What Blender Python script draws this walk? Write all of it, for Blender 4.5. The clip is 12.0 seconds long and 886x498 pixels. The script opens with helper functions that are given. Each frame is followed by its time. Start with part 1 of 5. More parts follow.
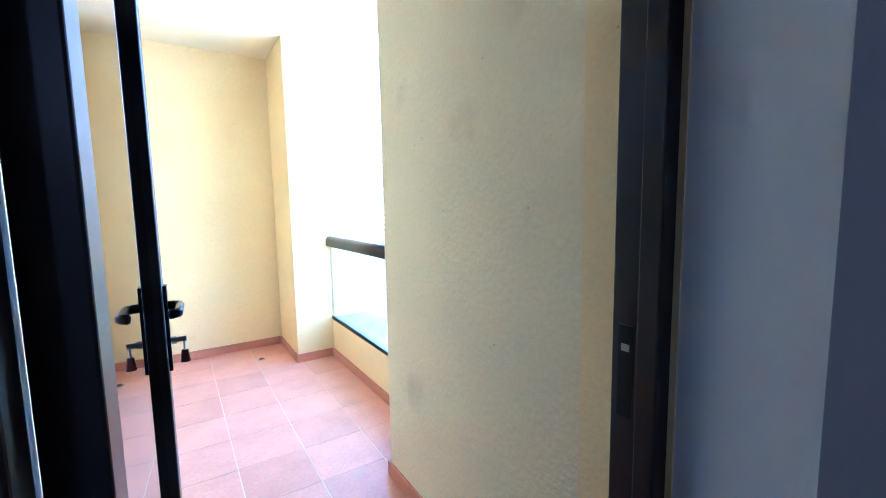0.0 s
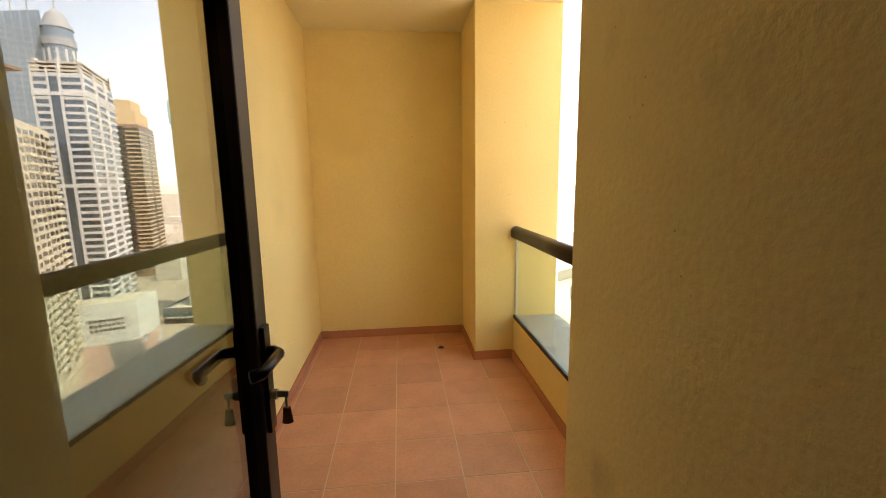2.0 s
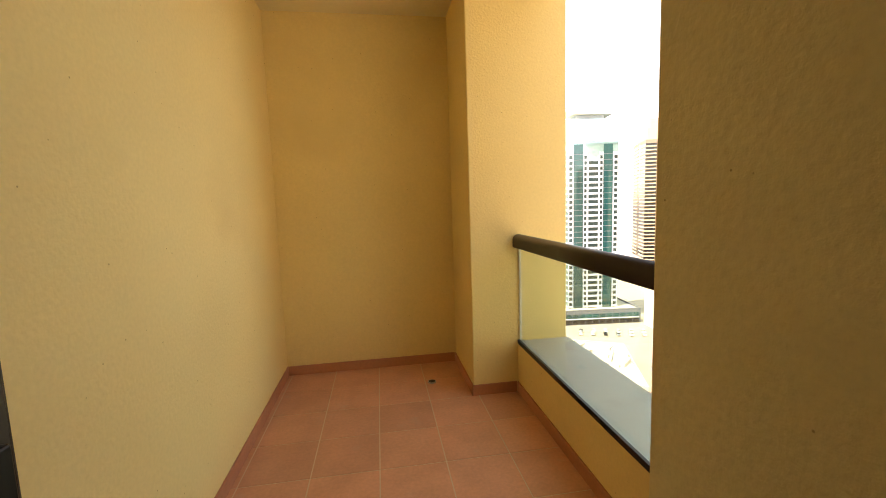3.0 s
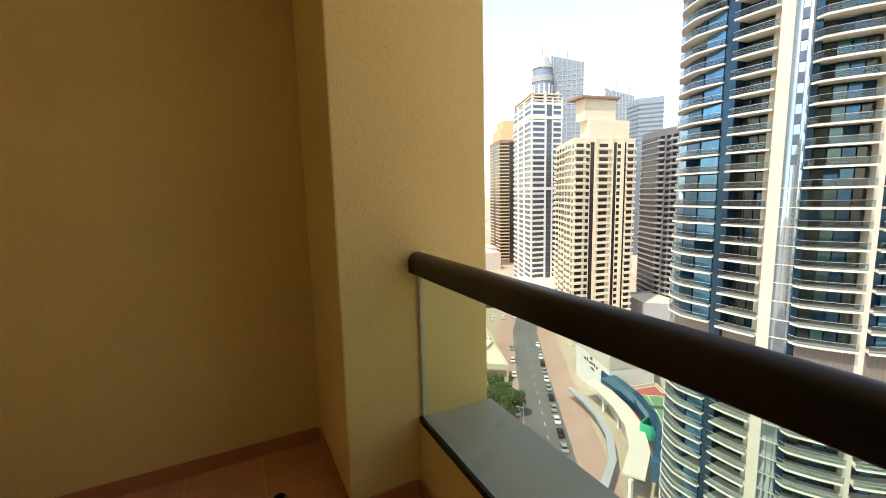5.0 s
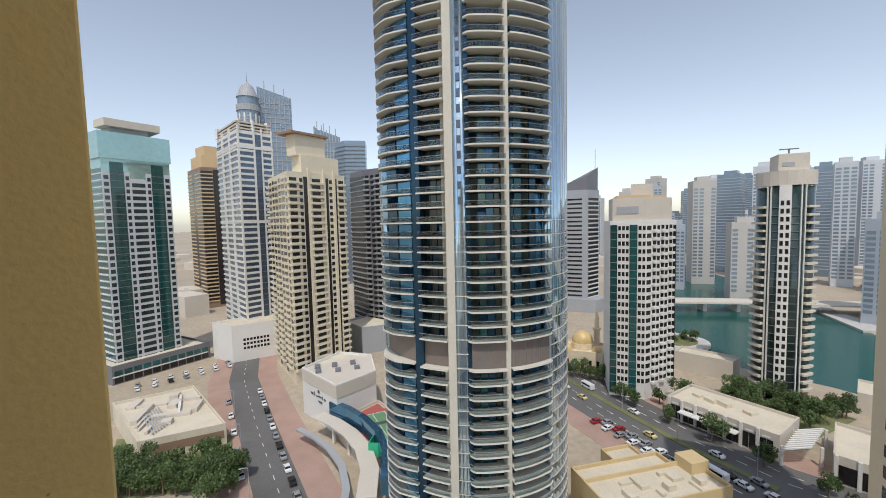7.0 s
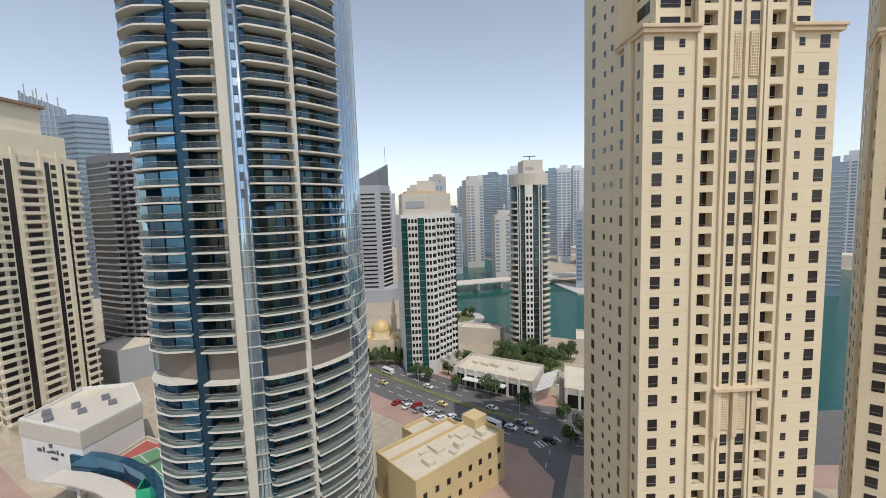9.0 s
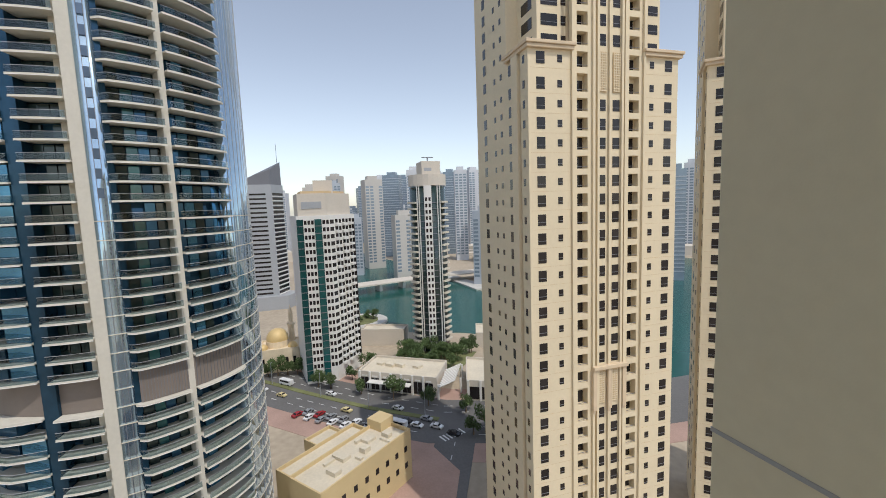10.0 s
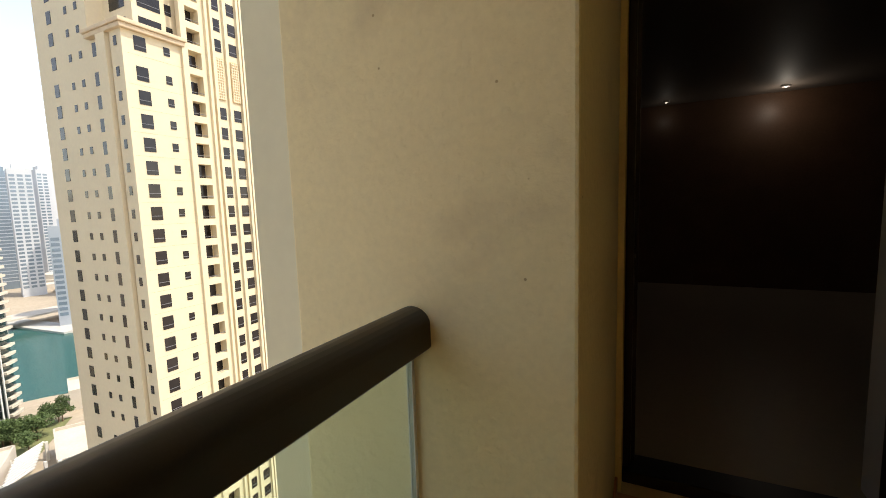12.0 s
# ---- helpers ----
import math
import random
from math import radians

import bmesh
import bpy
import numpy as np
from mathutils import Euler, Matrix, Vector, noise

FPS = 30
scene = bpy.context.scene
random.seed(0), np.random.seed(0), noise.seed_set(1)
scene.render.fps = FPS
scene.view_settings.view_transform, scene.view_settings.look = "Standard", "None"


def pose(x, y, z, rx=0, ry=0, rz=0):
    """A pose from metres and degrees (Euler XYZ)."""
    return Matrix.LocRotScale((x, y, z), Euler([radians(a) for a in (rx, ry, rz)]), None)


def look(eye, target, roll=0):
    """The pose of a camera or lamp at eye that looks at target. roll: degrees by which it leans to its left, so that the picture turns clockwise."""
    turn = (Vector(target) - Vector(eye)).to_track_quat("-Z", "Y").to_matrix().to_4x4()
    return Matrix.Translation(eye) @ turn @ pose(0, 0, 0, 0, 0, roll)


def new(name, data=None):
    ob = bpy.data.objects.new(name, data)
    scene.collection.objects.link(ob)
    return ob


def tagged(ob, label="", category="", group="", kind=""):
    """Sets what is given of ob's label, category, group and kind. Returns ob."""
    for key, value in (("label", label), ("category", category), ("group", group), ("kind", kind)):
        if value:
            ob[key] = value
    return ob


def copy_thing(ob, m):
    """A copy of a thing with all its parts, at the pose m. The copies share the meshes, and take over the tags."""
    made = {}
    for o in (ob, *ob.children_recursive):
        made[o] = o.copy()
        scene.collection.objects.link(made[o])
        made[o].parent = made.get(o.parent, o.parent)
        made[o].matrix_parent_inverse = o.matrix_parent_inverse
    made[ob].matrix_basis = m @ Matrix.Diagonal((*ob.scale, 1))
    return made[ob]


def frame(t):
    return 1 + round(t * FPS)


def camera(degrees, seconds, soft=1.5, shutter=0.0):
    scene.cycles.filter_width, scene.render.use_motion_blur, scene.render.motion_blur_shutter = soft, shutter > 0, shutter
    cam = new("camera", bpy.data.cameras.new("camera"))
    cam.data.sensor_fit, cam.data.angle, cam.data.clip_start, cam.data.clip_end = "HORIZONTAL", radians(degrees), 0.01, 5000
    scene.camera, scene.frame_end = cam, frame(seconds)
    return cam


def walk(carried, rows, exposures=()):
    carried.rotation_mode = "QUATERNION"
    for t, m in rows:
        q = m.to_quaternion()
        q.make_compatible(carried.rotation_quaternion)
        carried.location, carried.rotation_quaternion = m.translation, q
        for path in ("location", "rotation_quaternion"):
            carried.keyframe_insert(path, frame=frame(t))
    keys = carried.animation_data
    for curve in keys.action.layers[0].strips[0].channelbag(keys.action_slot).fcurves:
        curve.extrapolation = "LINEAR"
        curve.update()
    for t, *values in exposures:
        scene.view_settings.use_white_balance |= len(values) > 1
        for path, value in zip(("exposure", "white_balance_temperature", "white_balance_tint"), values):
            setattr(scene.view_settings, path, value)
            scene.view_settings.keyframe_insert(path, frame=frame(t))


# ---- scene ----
cam = camera(94.0, 12.0, soft=0.95)
PATH = [
    (0, (0.524, -0.3, 1.354), (1.608, 1.367, 1.145), -1.0),
    (0.5, (0.671, -0.159, 1.418), (1.417, 1.681, 1.177), -1.8),
    (1, (0.688, 0.022, 1.407), (1.224, 1.935, 1.175), -0.7),
    (1.5, (0.756, 0.071, 1.437), (1.094, 2.023, 1.16), -0.5),
    (2, (0.776, 0.158, 1.44), (0.979, 2.123, 1.128), -0.8),
    (2.5, (0.768, 0.395, 1.322), (1.012, 2.369, 1.113), -1.5),
    (4.5, (0.894, 1.543, 1.32), (1.547, 3.411, 1.034), -1.3),
    (5, (1.018, 1.778, 1.337), (1.914, 3.546, 1.071), -1.4),
    (5.5, (1.183, 2.071, 1.348), (2.368, 3.668, 1.13), -1.7),
    (6, (1.387, 2.294, 1.342), (2.826, 3.672, 1.164), -1.7),
    (6.5, (1.565, 2.422, 1.364), (3.217, 3.54, 1.212), -1.6),
    (7, (1.632, 2.486, 1.344), (3.437, 3.336, 1.204), -1.3),
    (9, (1.636, 2.36, 1.240), (3.626, 2.273, 1.048), -1.8),
    (9.5, (1.640, 2.33, 1.250), (3.605, 2.013, 1.051), -2.1),
    (10, (1.640, 2.31, 1.287), (3.551, 1.755, 1.08), -2.1),
    (10.5, (1.620, 2.275, 1.326), (3.434, 1.460, 1.112), -2.1),
    (11, (1.472, 2.32, 1.326), (3.12, 1.208, 1.107), -2.2),
    (11.5, (1.364, 2.279, 1.315), (2.697, 0.804, 1.098), -2.1),
    (12, (1.263, 2.233, 1.305), (2.135, 0.445, 1.097), -1.8),
]
walk(cam, [(t, look(eye, target, roll)) for t, eye, target, roll in PATH],
     [(0, 4.45, 3600, 14), (0.5, 3.75, 4300, 11), (1.0, 3.1, 5300, 10), (1.5, 2.7, 7000, 12), (2.0, 2.4, 7900, 14), (2.7, 2.2, 8200, 14), (4.4, 0.98, 7500, 11), (5.0, 0.75, 7300, 11),
      (5.5, 0.38, 7200, 11), (6.0, 0.05, 6900, 11), (6.5, -0.27, 6700, 10), (7.0, -0.35, 6500, 10), (9.5, -0.35, 6500, 10), (10.5, -0.3, 6500, 10), (11.0, -0.2, 6600, 10), (11.5, 0.1, 6800, 10), (12.0, 0.65, 7200, 10)])

# ---- world, sun, exposure ----
SUN_DIR = Vector((-0.47, -0.17, 0.86)).normalized()
world = bpy.data.worlds.new("sky")
scene.world = world
world.use_nodes = True
wn = world.node_tree.nodes
sky = wn.new("ShaderNodeTexSky")
sky.sky_type = "NISHITA"
sky.sun_disc = False
sky.sun_elevation = math.asin(SUN_DIR.z)
sky.sun_rotation = math.atan2(SUN_DIR.x, SUN_DIR.y)
sky.altitude = 0
sky.air_density = 1.0
sky.dust_density = 0.7
sky.ozone_density = 1.0
haze = wn.new("ShaderNodeHueSaturation")
haze.inputs["Saturation"].default_value, haze.inputs["Value"].default_value = 0.62, 1.45
world.node_tree.links.new(sky.outputs[0], haze.inputs["Color"])
world.node_tree.links.new(haze.outputs[0], wn["Background"].inputs[0])
wn["Background"].inputs[1].default_value = 0.15
sun_data = bpy.data.lights.new("sun", "SUN")
sun_data.energy, sun_data.angle, sun_data.color = 3.0, radians(0.6), (1.0, 0.955, 0.88)
sun = new("sun", sun_data)
sun.matrix_world = look(SUN_DIR * 200, (0, 0, 0))


# ---- materials ----
def mat(name, color, rough=0.7, metal=0.0, vary=0.12, coarse=0.5, fine=30.0, bump=0.0, bump_scale=120.0,
        random_tint=0.0, spec=0.5, stain=None, stain_scale=2.0, pits=None):
    """Two scales of colour variation in world metres, fine relief, optional stains and per-piece tint."""
    m = bpy.data.materials.new(name)
    m.use_nodes = True
    nt = m.node_tree
    n, l = nt.nodes, nt.links
    b = n["Principled BSDF"]
    b.inputs["Roughness"].default_value = rough
    b.inputs["Metallic"].default_value = metal
    b.inputs["Specular IOR Level"].default_value = spec
    geo = n.new("ShaderNodeNewGeometry")
    big, small = n.new("ShaderNodeTexNoise"), n.new("ShaderNodeTexNoise")
    big.inputs["Scale"].default_value, small.inputs["Scale"].default_value = coarse, fine
    big.inputs["Detail"].default_value = small.inputs["Detail"].default_value = 3
    mixed = n.new("ShaderNodeMix")
    mixed.data_type = "FLOAT"
    mixed.inputs[0].default_value = 0.45
    for t in (big, small):
        l.new(geo.outputs["Position"], t.inputs["Vector"])
    l.new(big.outputs["Fac"], mixed.inputs[2])
    l.new(small.outputs["Fac"], mixed.inputs[3])
    ramp = n.new("ShaderNodeValToRGB")
    e = ramp.color_ramp.elements
    e[0].position, e[1].position = 0.3, 0.7
    e[0].color = (*[c * (1 - vary) for c in color], 1)
    e[1].color = (*[min(c * (1 + vary), 0.95) for c in color], 1)
    l.new(mixed.outputs[0], ramp.inputs[0])
    out = ramp.outputs[0]
    if stain:
        st = n.new("ShaderNodeTexNoise")
        st.inputs["Scale"].default_value = stain_scale
        st.inputs["Detail"].default_value = 6
        l.new(geo.outputs["Position"], st.inputs["Vector"])
        sr = n.new("ShaderNodeValToRGB")
        sr.color_ramp.elements[0].position, sr.color_ramp.elements[1].position = 0.62, 0.78
        l.new(st.outputs["Fac"], sr.inputs[0])
        sm = n.new("ShaderNodeMix")
        sm.data_type = "RGBA"
        l.new(sr.outputs[0], sm.inputs[0])
        l.new(out, sm.inputs[6])
        sm.inputs[7].default_value = (*stain, 1)
        out = sm.outputs[2]
    if pits:
        vo = n.new("ShaderNodeTexVoronoi")
        vo.inputs["Scale"].default_value = 14.0
        l.new(geo.outputs["Position"], vo.inputs["Vector"])
        pr = n.new("ShaderNodeValToRGB")
        pr.color_ramp.elements[0].position, pr.color_ramp.elements[1].position = 0.028, 0.05
        pr.color_ramp.elements[0].color, pr.color_ramp.elements[1].color = (1, 1, 1, 1), (0, 0, 0, 1)
        l.new(vo.outputs["Distance"], pr.inputs[0])
        pm = n.new("ShaderNodeMix")
        pm.data_type = "RGBA"
        l.new(pr.outputs[0], pm.inputs[0])
        l.new(out, pm.inputs[6])
        pm.inputs[7].default_value = (*pits, 1)
        out = pm.outputs[2]
    if random_tint:
        info = n.new("ShaderNodeObjectInfo")
        ma = n.new("ShaderNodeMapRange")
        ma.inputs["To Min"].default_value, ma.inputs["To Max"].default_value = 1 - random_tint, 1 + random_tint
        l.new(info.outputs["Random"], ma.inputs["Value"])
        hs = n.new("ShaderNodeHueSaturation")
        l.new(ma.outputs[0], hs.inputs["Value"])
        l.new(out, hs.inputs["Color"])
        out = hs.outputs[0]
    l.new(out, b.inputs["Base Color"])
    if bump:
        bt = n.new("ShaderNodeTexNoise")
        bt.inputs["Scale"].default_value = bump_scale
        bt.inputs["Detail"].default_value = 4
        l.new(geo.outputs["Position"], bt.inputs["Vector"])
        bn = n.new("ShaderNodeBump")
        bn.inputs["Strength"].default_value = bump
        bn.inputs["Distance"].default_value = 0.004
        l.new(bt.outputs["Fac"], bn.inputs["Height"])
        l.new(bn.outputs[0], b.inputs["Normal"])
    return m


def glass_clear(name, tint, gloss=0.0, mix=0.10):
    """Thin sheet glass: mostly see-through, with a Fresnel mirror on top."""
    m = bpy.data.materials.new(name)
    m.use_nodes = True
    n, l = m.node_tree.nodes, m.node_tree.links
    n.remove(n["Principled BSDF"])
    tr, gl, fr, mx = n.new("ShaderNodeBsdfTransparent"), n.new("ShaderNodeBsdfGlossy"), n.new("ShaderNodeLayerWeight"), n.new("ShaderNodeMixShader")
    tr.inputs[0].default_value = (*tint, 1)
    gl.inputs["Roughness"].default_value = gloss
    fr.inputs[0].default_value = 0.5
    po = n.new("ShaderNodeMath")
    po.operation = "POWER"
    po.inputs[1].default_value = 4.0
    l.new(fr.outputs["Facing"], po.inputs[0])
    add = n.new("ShaderNodeMath")
    add.operation = "ADD"
    add.use_clamp = True
    add.inputs[1].default_value = mix
    l.new(po.outputs[0], add.inputs[0])
    l.new(add.outputs[0], mx.inputs[0])
    l.new(tr.outputs[0], mx.inputs[1])
    l.new(gl.outputs[0], mx.inputs[2])
    l.new(mx.outputs[0], n["Material Output"].inputs[0])
    return m


STUCCO = mat("yellow_stucco", (0.87, 0.67, 0.31), 0.85, vary=0.06, coarse=1.2, fine=60, bump=0.5, bump_scale=75, spec=0.25,
             stain=(0.82, 0.62, 0.28), stain_scale=1.1, pits=(0.55, 0.38, 0.16))
STUCCO_OUT = mat("weathered_stucco", (0.82, 0.70, 0.43), 0.85, vary=0.06, coarse=2, fine=70, bump=1.0, bump_scale=48, spec=0.25,
                 stain=(0.66, 0.55, 0.35), stain_scale=3.0, pits=(0.45, 0.34, 0.19))
SMOOTH = mat("smooth_cream_paint", (0.66, 0.62, 0.47), 0.7, vary=0.05, coarse=1.0, fine=15, bump=0.1, spec=0.3)
CEIL = mat("ceiling_paint", (0.84, 0.72, 0.45), 0.8, vary=0.04, coarse=1.0, fine=40, bump=0.2)
TILE = mat("terracotta_tile", (0.66, 0.32, 0.20), 0.42, vary=0.14, coarse=5, fine=55, bump=0.12, random_tint=0.09, stain=(0.62, 0.36, 0.25), stain_scale=6)
GROUT = mat("grout", (0.70, 0.52, 0.37), 0.9, vary=0.12, coarse=3, fine=90)
SKIRT = mat("terracotta_skirting", (0.52, 0.21, 0.115), 0.5, vary=0.12, coarse=4, fine=50, random_tint=0.05)
RAIL = mat("dark_bronze_metal", (0.030, 0.023, 0.019), 0.42, 0.55, vary=0.1, coarse=8, fine=200, bump=0.03)
SILL = mat("grey_sill_stone", (0.46, 0.45, 0.41), 0.6, vary=0.1, coarse=3, fine=60, stain=(0.36, 0.34, 0.30), stain_scale=4)
FRAME = mat("dark_brown_aluminium", (0.022, 0.016, 0.015), 0.35, 0.4, vary=0.1)
BLACKM = mat("black_handle_metal", (0.012, 0.012, 0.013), 0.3, 0.7, vary=0.1)
STEEL = mat("brushed_steel", (0.45, 0.43, 0.40), 0.3, 1.0)
KEYFOB = mat("brown_key_fob", (0.10, 0.03, 0.02), 0.5)
BULB = mat("bulb", (0.9, 0.9, 0.9))
BULB.node_tree.nodes["Principled BSDF"].inputs["Emission Color"].default_value = (1, 0.95, 0.85, 1)
BULB.node_tree.nodes["Principled BSDF"].inputs["Emission Strength"].default_value = 1.2
BALGLASS = glass_clear("balustrade_glass", (0.86, 0.93, 0.88), mix=0.02)
DOORGLASS = glass_clear("door_glass", (0.46, 0.49, 0.46), mix=0.20)
ROOMWALL = mat("room_white_paint", (0.76, 0.72, 0.71), 0.7, vary=0.03)
ROOMFLOOR = mat("room_floor_tile", (0.45, 0.38, 0.30), 0.4, vary=0.08)
ROOMGREY = mat("room_grey_paint", (0.60, 0.60, 0.60), 0.8)
# dark brown that puts the unlit room's shade into the back wall
ROOMSHADE = mat("dark_wood_veneer", (0.16, 0.085, 0.05), 0.45, vary=0.2, coarse=3, fine=40)

SAND = mat("pale_sand", (0.41, 0.34, 0.255), 0.95, vary=0.22, coarse=0.02, fine=0.4, stain=(0.30, 0.25, 0.19), stain_scale=0.03)
ASPHALT = mat("grey_asphalt", (0.135, 0.13, 0.125), 0.85, vary=0.2, coarse=0.06, fine=1.5)
PAVER = mat("pink_paving", (0.40, 0.265, 0.215), 0.85, vary=0.15, coarse=0.15, fine=2.0)
PAINTW = mat("road_marking_white", (0.72, 0.72, 0.70), 0.7)
KERB = mat("kerb_concrete", (0.5, 0.48, 0.44), 0.85)
GRASS = mat("lawn", (0.17, 0.18, 0.075), 0.95, vary=0.35, coarse=0.2, fine=2.5)
WATER = mat("green_canal_water", (0.014, 0.085, 0.072), 0.18, vary=0.15, coarse=0.02, fine=0.3, bump=0.35, bump_scale=0.8, spec=0.22)
CREAM = mat("cream_tower_render", (0.70, 0.595, 0.42), 0.85, vary=0.05, coarse=0.12, fine=2.0)
CREAMD = mat("tan_tower_render", (0.58, 0.43, 0.25), 0.85, vary=0.06, coarse=0.1, fine=2.0)
CORNICE = mat("pink_stone_cornice", (0.62, 0.49, 0.34), 0.8)
WHITEC = mat("white_concrete", (0.72, 0.70, 0.66), 0.75, vary=0.06, coarse=0.1, fine=1.5)
BEIGEC = mat("beige_concrete", (0.59, 0.53, 0.45), 0.8, vary=0.07, coarse=0.1, fine=1.5)
SLABC = mat("slab_concrete", (0.62, 0.56, 0.46), 0.8, vary=0.07, coarse=0.2, fine=2)
PALEB = mat("pale_beige_concrete", (0.70, 0.62, 0.47), 0.8, vary=0.07, coarse=0.1, fine=1.5)
GREYC = mat("grey_cladding", (0.36, 0.37, 0.385), 0.6, vary=0.08, coarse=0.1, fine=1.5)
DKGREY = mat("dark_grey_cladding", (0.17, 0.17, 0.185), 0.5, vary=0.1, coarse=0.1)
BROWNC = mat("brown_cladding", (0.27, 0.175, 0.12), 0.7, vary=0.1, coarse=0.1)
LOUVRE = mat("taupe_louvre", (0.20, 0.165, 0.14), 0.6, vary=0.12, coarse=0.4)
WIN = mat("dark_window_glass", (0.022, 0.018, 0.018), 0.12, 0.0, vary=0.4, coarse=0.15, fine=1.0, random_tint=0.35, spec=0.4)
WINTEAL = mat("teal_window_glass", (0.012, 0.085, 0.085), 0.06, 0.25, vary=0.3, coarse=0.1, fine=0.8, random_tint=0.3, spec=1.0)
WINBLUE = mat("blue_window_glass", (0.10, 0.27, 0.43), 0.05, 0.75, vary=0.22, coarse=0.15, fine=0.7, random_tint=0.28)
WINDEEP = mat("deep_blue_glass", (0.03, 0.095, 0.165), 0.05, 0.5, vary=0.3, coarse=0.15, fine=0.7, random_tint=0.4)
WINPALE = mat("pale_blue_glass", (0.42, 0.55, 0.66), 0.06, 0.85, vary=0.1, coarse=0.1, fine=0.6, random_tint=0.08)
WINGREEN = mat("green_tower_glass", (0.36, 0.53, 0.51), 0.08, 0.6, vary=0.15, coarse=0.05, fine=0.5)
# far tower glass, paled in its colour for the haze of distance
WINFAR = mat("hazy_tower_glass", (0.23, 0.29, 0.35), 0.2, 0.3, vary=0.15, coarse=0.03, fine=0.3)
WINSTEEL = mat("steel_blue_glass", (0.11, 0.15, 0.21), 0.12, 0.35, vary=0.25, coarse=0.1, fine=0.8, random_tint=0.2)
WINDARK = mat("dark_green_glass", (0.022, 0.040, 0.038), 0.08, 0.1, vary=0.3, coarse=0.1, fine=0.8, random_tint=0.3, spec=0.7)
# concretes with distance haze mixed into the base colour
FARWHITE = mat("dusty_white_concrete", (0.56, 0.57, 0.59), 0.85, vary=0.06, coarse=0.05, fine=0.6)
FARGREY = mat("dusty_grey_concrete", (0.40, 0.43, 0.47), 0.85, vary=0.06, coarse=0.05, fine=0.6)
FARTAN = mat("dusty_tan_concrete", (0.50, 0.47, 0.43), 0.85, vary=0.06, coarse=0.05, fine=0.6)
SLABW = mat("white_slab_edge", (0.60, 0.565, 0.49), 0.75, vary=0.07, coarse=0.2, fine=2)
BALUST = glass_clear("tower_balustrade_glass", (0.66, 0.74, 0.76), mix=0.05)
GOLD = mat("yellow_gold_dome", (0.66, 0.48, 0.22), 0.5, 0.1)
MOSQ = mat("mosque_stone", (0.72, 0.60, 0.43), 0.8)
OCHRE = mat("ochre_render", (0.60, 0.46, 0.25), 0.85, vary=0.08, coarse=0.2)
ROOFC = mat("pale_roof_screed", (0.62, 0.55, 0.43), 0.9, vary=0.12, coarse=0.15, fine=1.5)
COURT_R = mat("red_court", (0.40, 0.10, 0.08), 0.8)
COURT_G = mat("green_court", (0.13, 0.27, 0.14), 0.8)
PLAYG = mat("play_green", (0.03, 0.42, 0.22), 0.5)
BARK = mat("bark", (0.16, 0.11, 0.07), 0.9)
LEAF = mat("foliage", (0.085, 0.13, 0.042), 0.8, vary=0.45, coarse=0.5, fine=3.0, random_tint=0.25)
TYRE = mat("tyre_rubber", (0.02, 0.02, 0.02), 0.8)
SIGNINK = mat("sign_ink", (0.08, 0.075, 0.08), 0.6)
CARS = [mat("car_white", (0.75, 0.75, 0.75), 0.25), mat("car_black", (0.02, 0.02, 0.023), 0.2), mat("car_silver", (0.42, 0.43, 0.45), 0.3, 0.5),
        mat("car_red", (0.32, 0.025, 0.03), 0.25), mat("taxi_cream", (0.66, 0.55, 0.28), 0.3)]


# ---- mesh helpers ----
def mesh_of(name, bm, material, smooth=False):
    me = bpy.data.meshes.new(name)
    bm.to_mesh(me)
    bm.free()
    if material:
        me.materials.append(material)
    if smooth:
        for p in me.polygons:
            p.use_smooth = True
    return me


def part(name, bm, material, parent=None, label="", smooth=False):
    ob = new(name, mesh_of(name, bm, material, smooth))
    if parent:
        ob.parent = parent
    return tagged(ob, label)


def add_box(bm, lo, hi, turn=0.0, bevel=0.0):
    c = [(a + b) / 2 for a, b in zip(lo, hi)]
    s = [abs(b - a) for a, b in zip(lo, hi)]
    got = bmesh.ops.create_cube(bm, size=1, matrix=Matrix.Translation(c) @ Matrix.Rotation(turn, 4, "Z") @ Matrix.Diagonal((*s, 1)))
    if bevel:
        edges = list({e for v in got["verts"] for e in v.link_edges})
        bmesh.ops.bevel(bm, geom=edges, offset=bevel, segments=2, affect="EDGES", profile=0.5)


def box_bm(lo, hi, bevel=0.0):
    bm = bmesh.new()
    add_box(bm, lo, hi, 0.0, bevel)
    return bm


def prism_bm(points, z0, z1):
    bm = bmesh.new()
    area = sum(a[0] * b[1] - b[0] * a[1] for a, b in zip(points, points[1:] + points[:1]))
    if area < 0:
        points = points[::-1]
    low = [bm.verts.new((x, y, z0)) for x, y in points]
    if isinstance(z1, (int, float)):
        z1 = [z1] * len(points)
    high = [bm.verts.new((x, y, z)) for (x, y), z in zip(points, z1)]
    bm.faces.new(low[::-1])
    bm.faces.new(high)
    k = len(points)
    for i in range(k):
        bm.faces.new((low[i], low[(i + 1) % k], high[(i + 1) % k], high[i]))
    return bm


CUBES = {}


def unit(material):
    """One shared cube mesh for each material."""
    if material.name not in CUBES:
        bm = bmesh.new()
        bmesh.ops.create_cube(bm, size=1)
        CUBES[material.name] = mesh_of("piece_" + material.name, bm, material)
    return CUBES[material.name]


def piece(name, material, parent, center, size, turn=0.0):
    ob = new(name, unit(material))
    ob.parent = parent
    ob.matrix_basis = Matrix.Translation(center) @ Matrix.Rotation(turn, 4, "Z") @ Matrix.Diagonal((*size, 1))
    return ob


def thing(name, label, category, group="", kind=""):
    return tagged(new(name), label, category, group, kind)


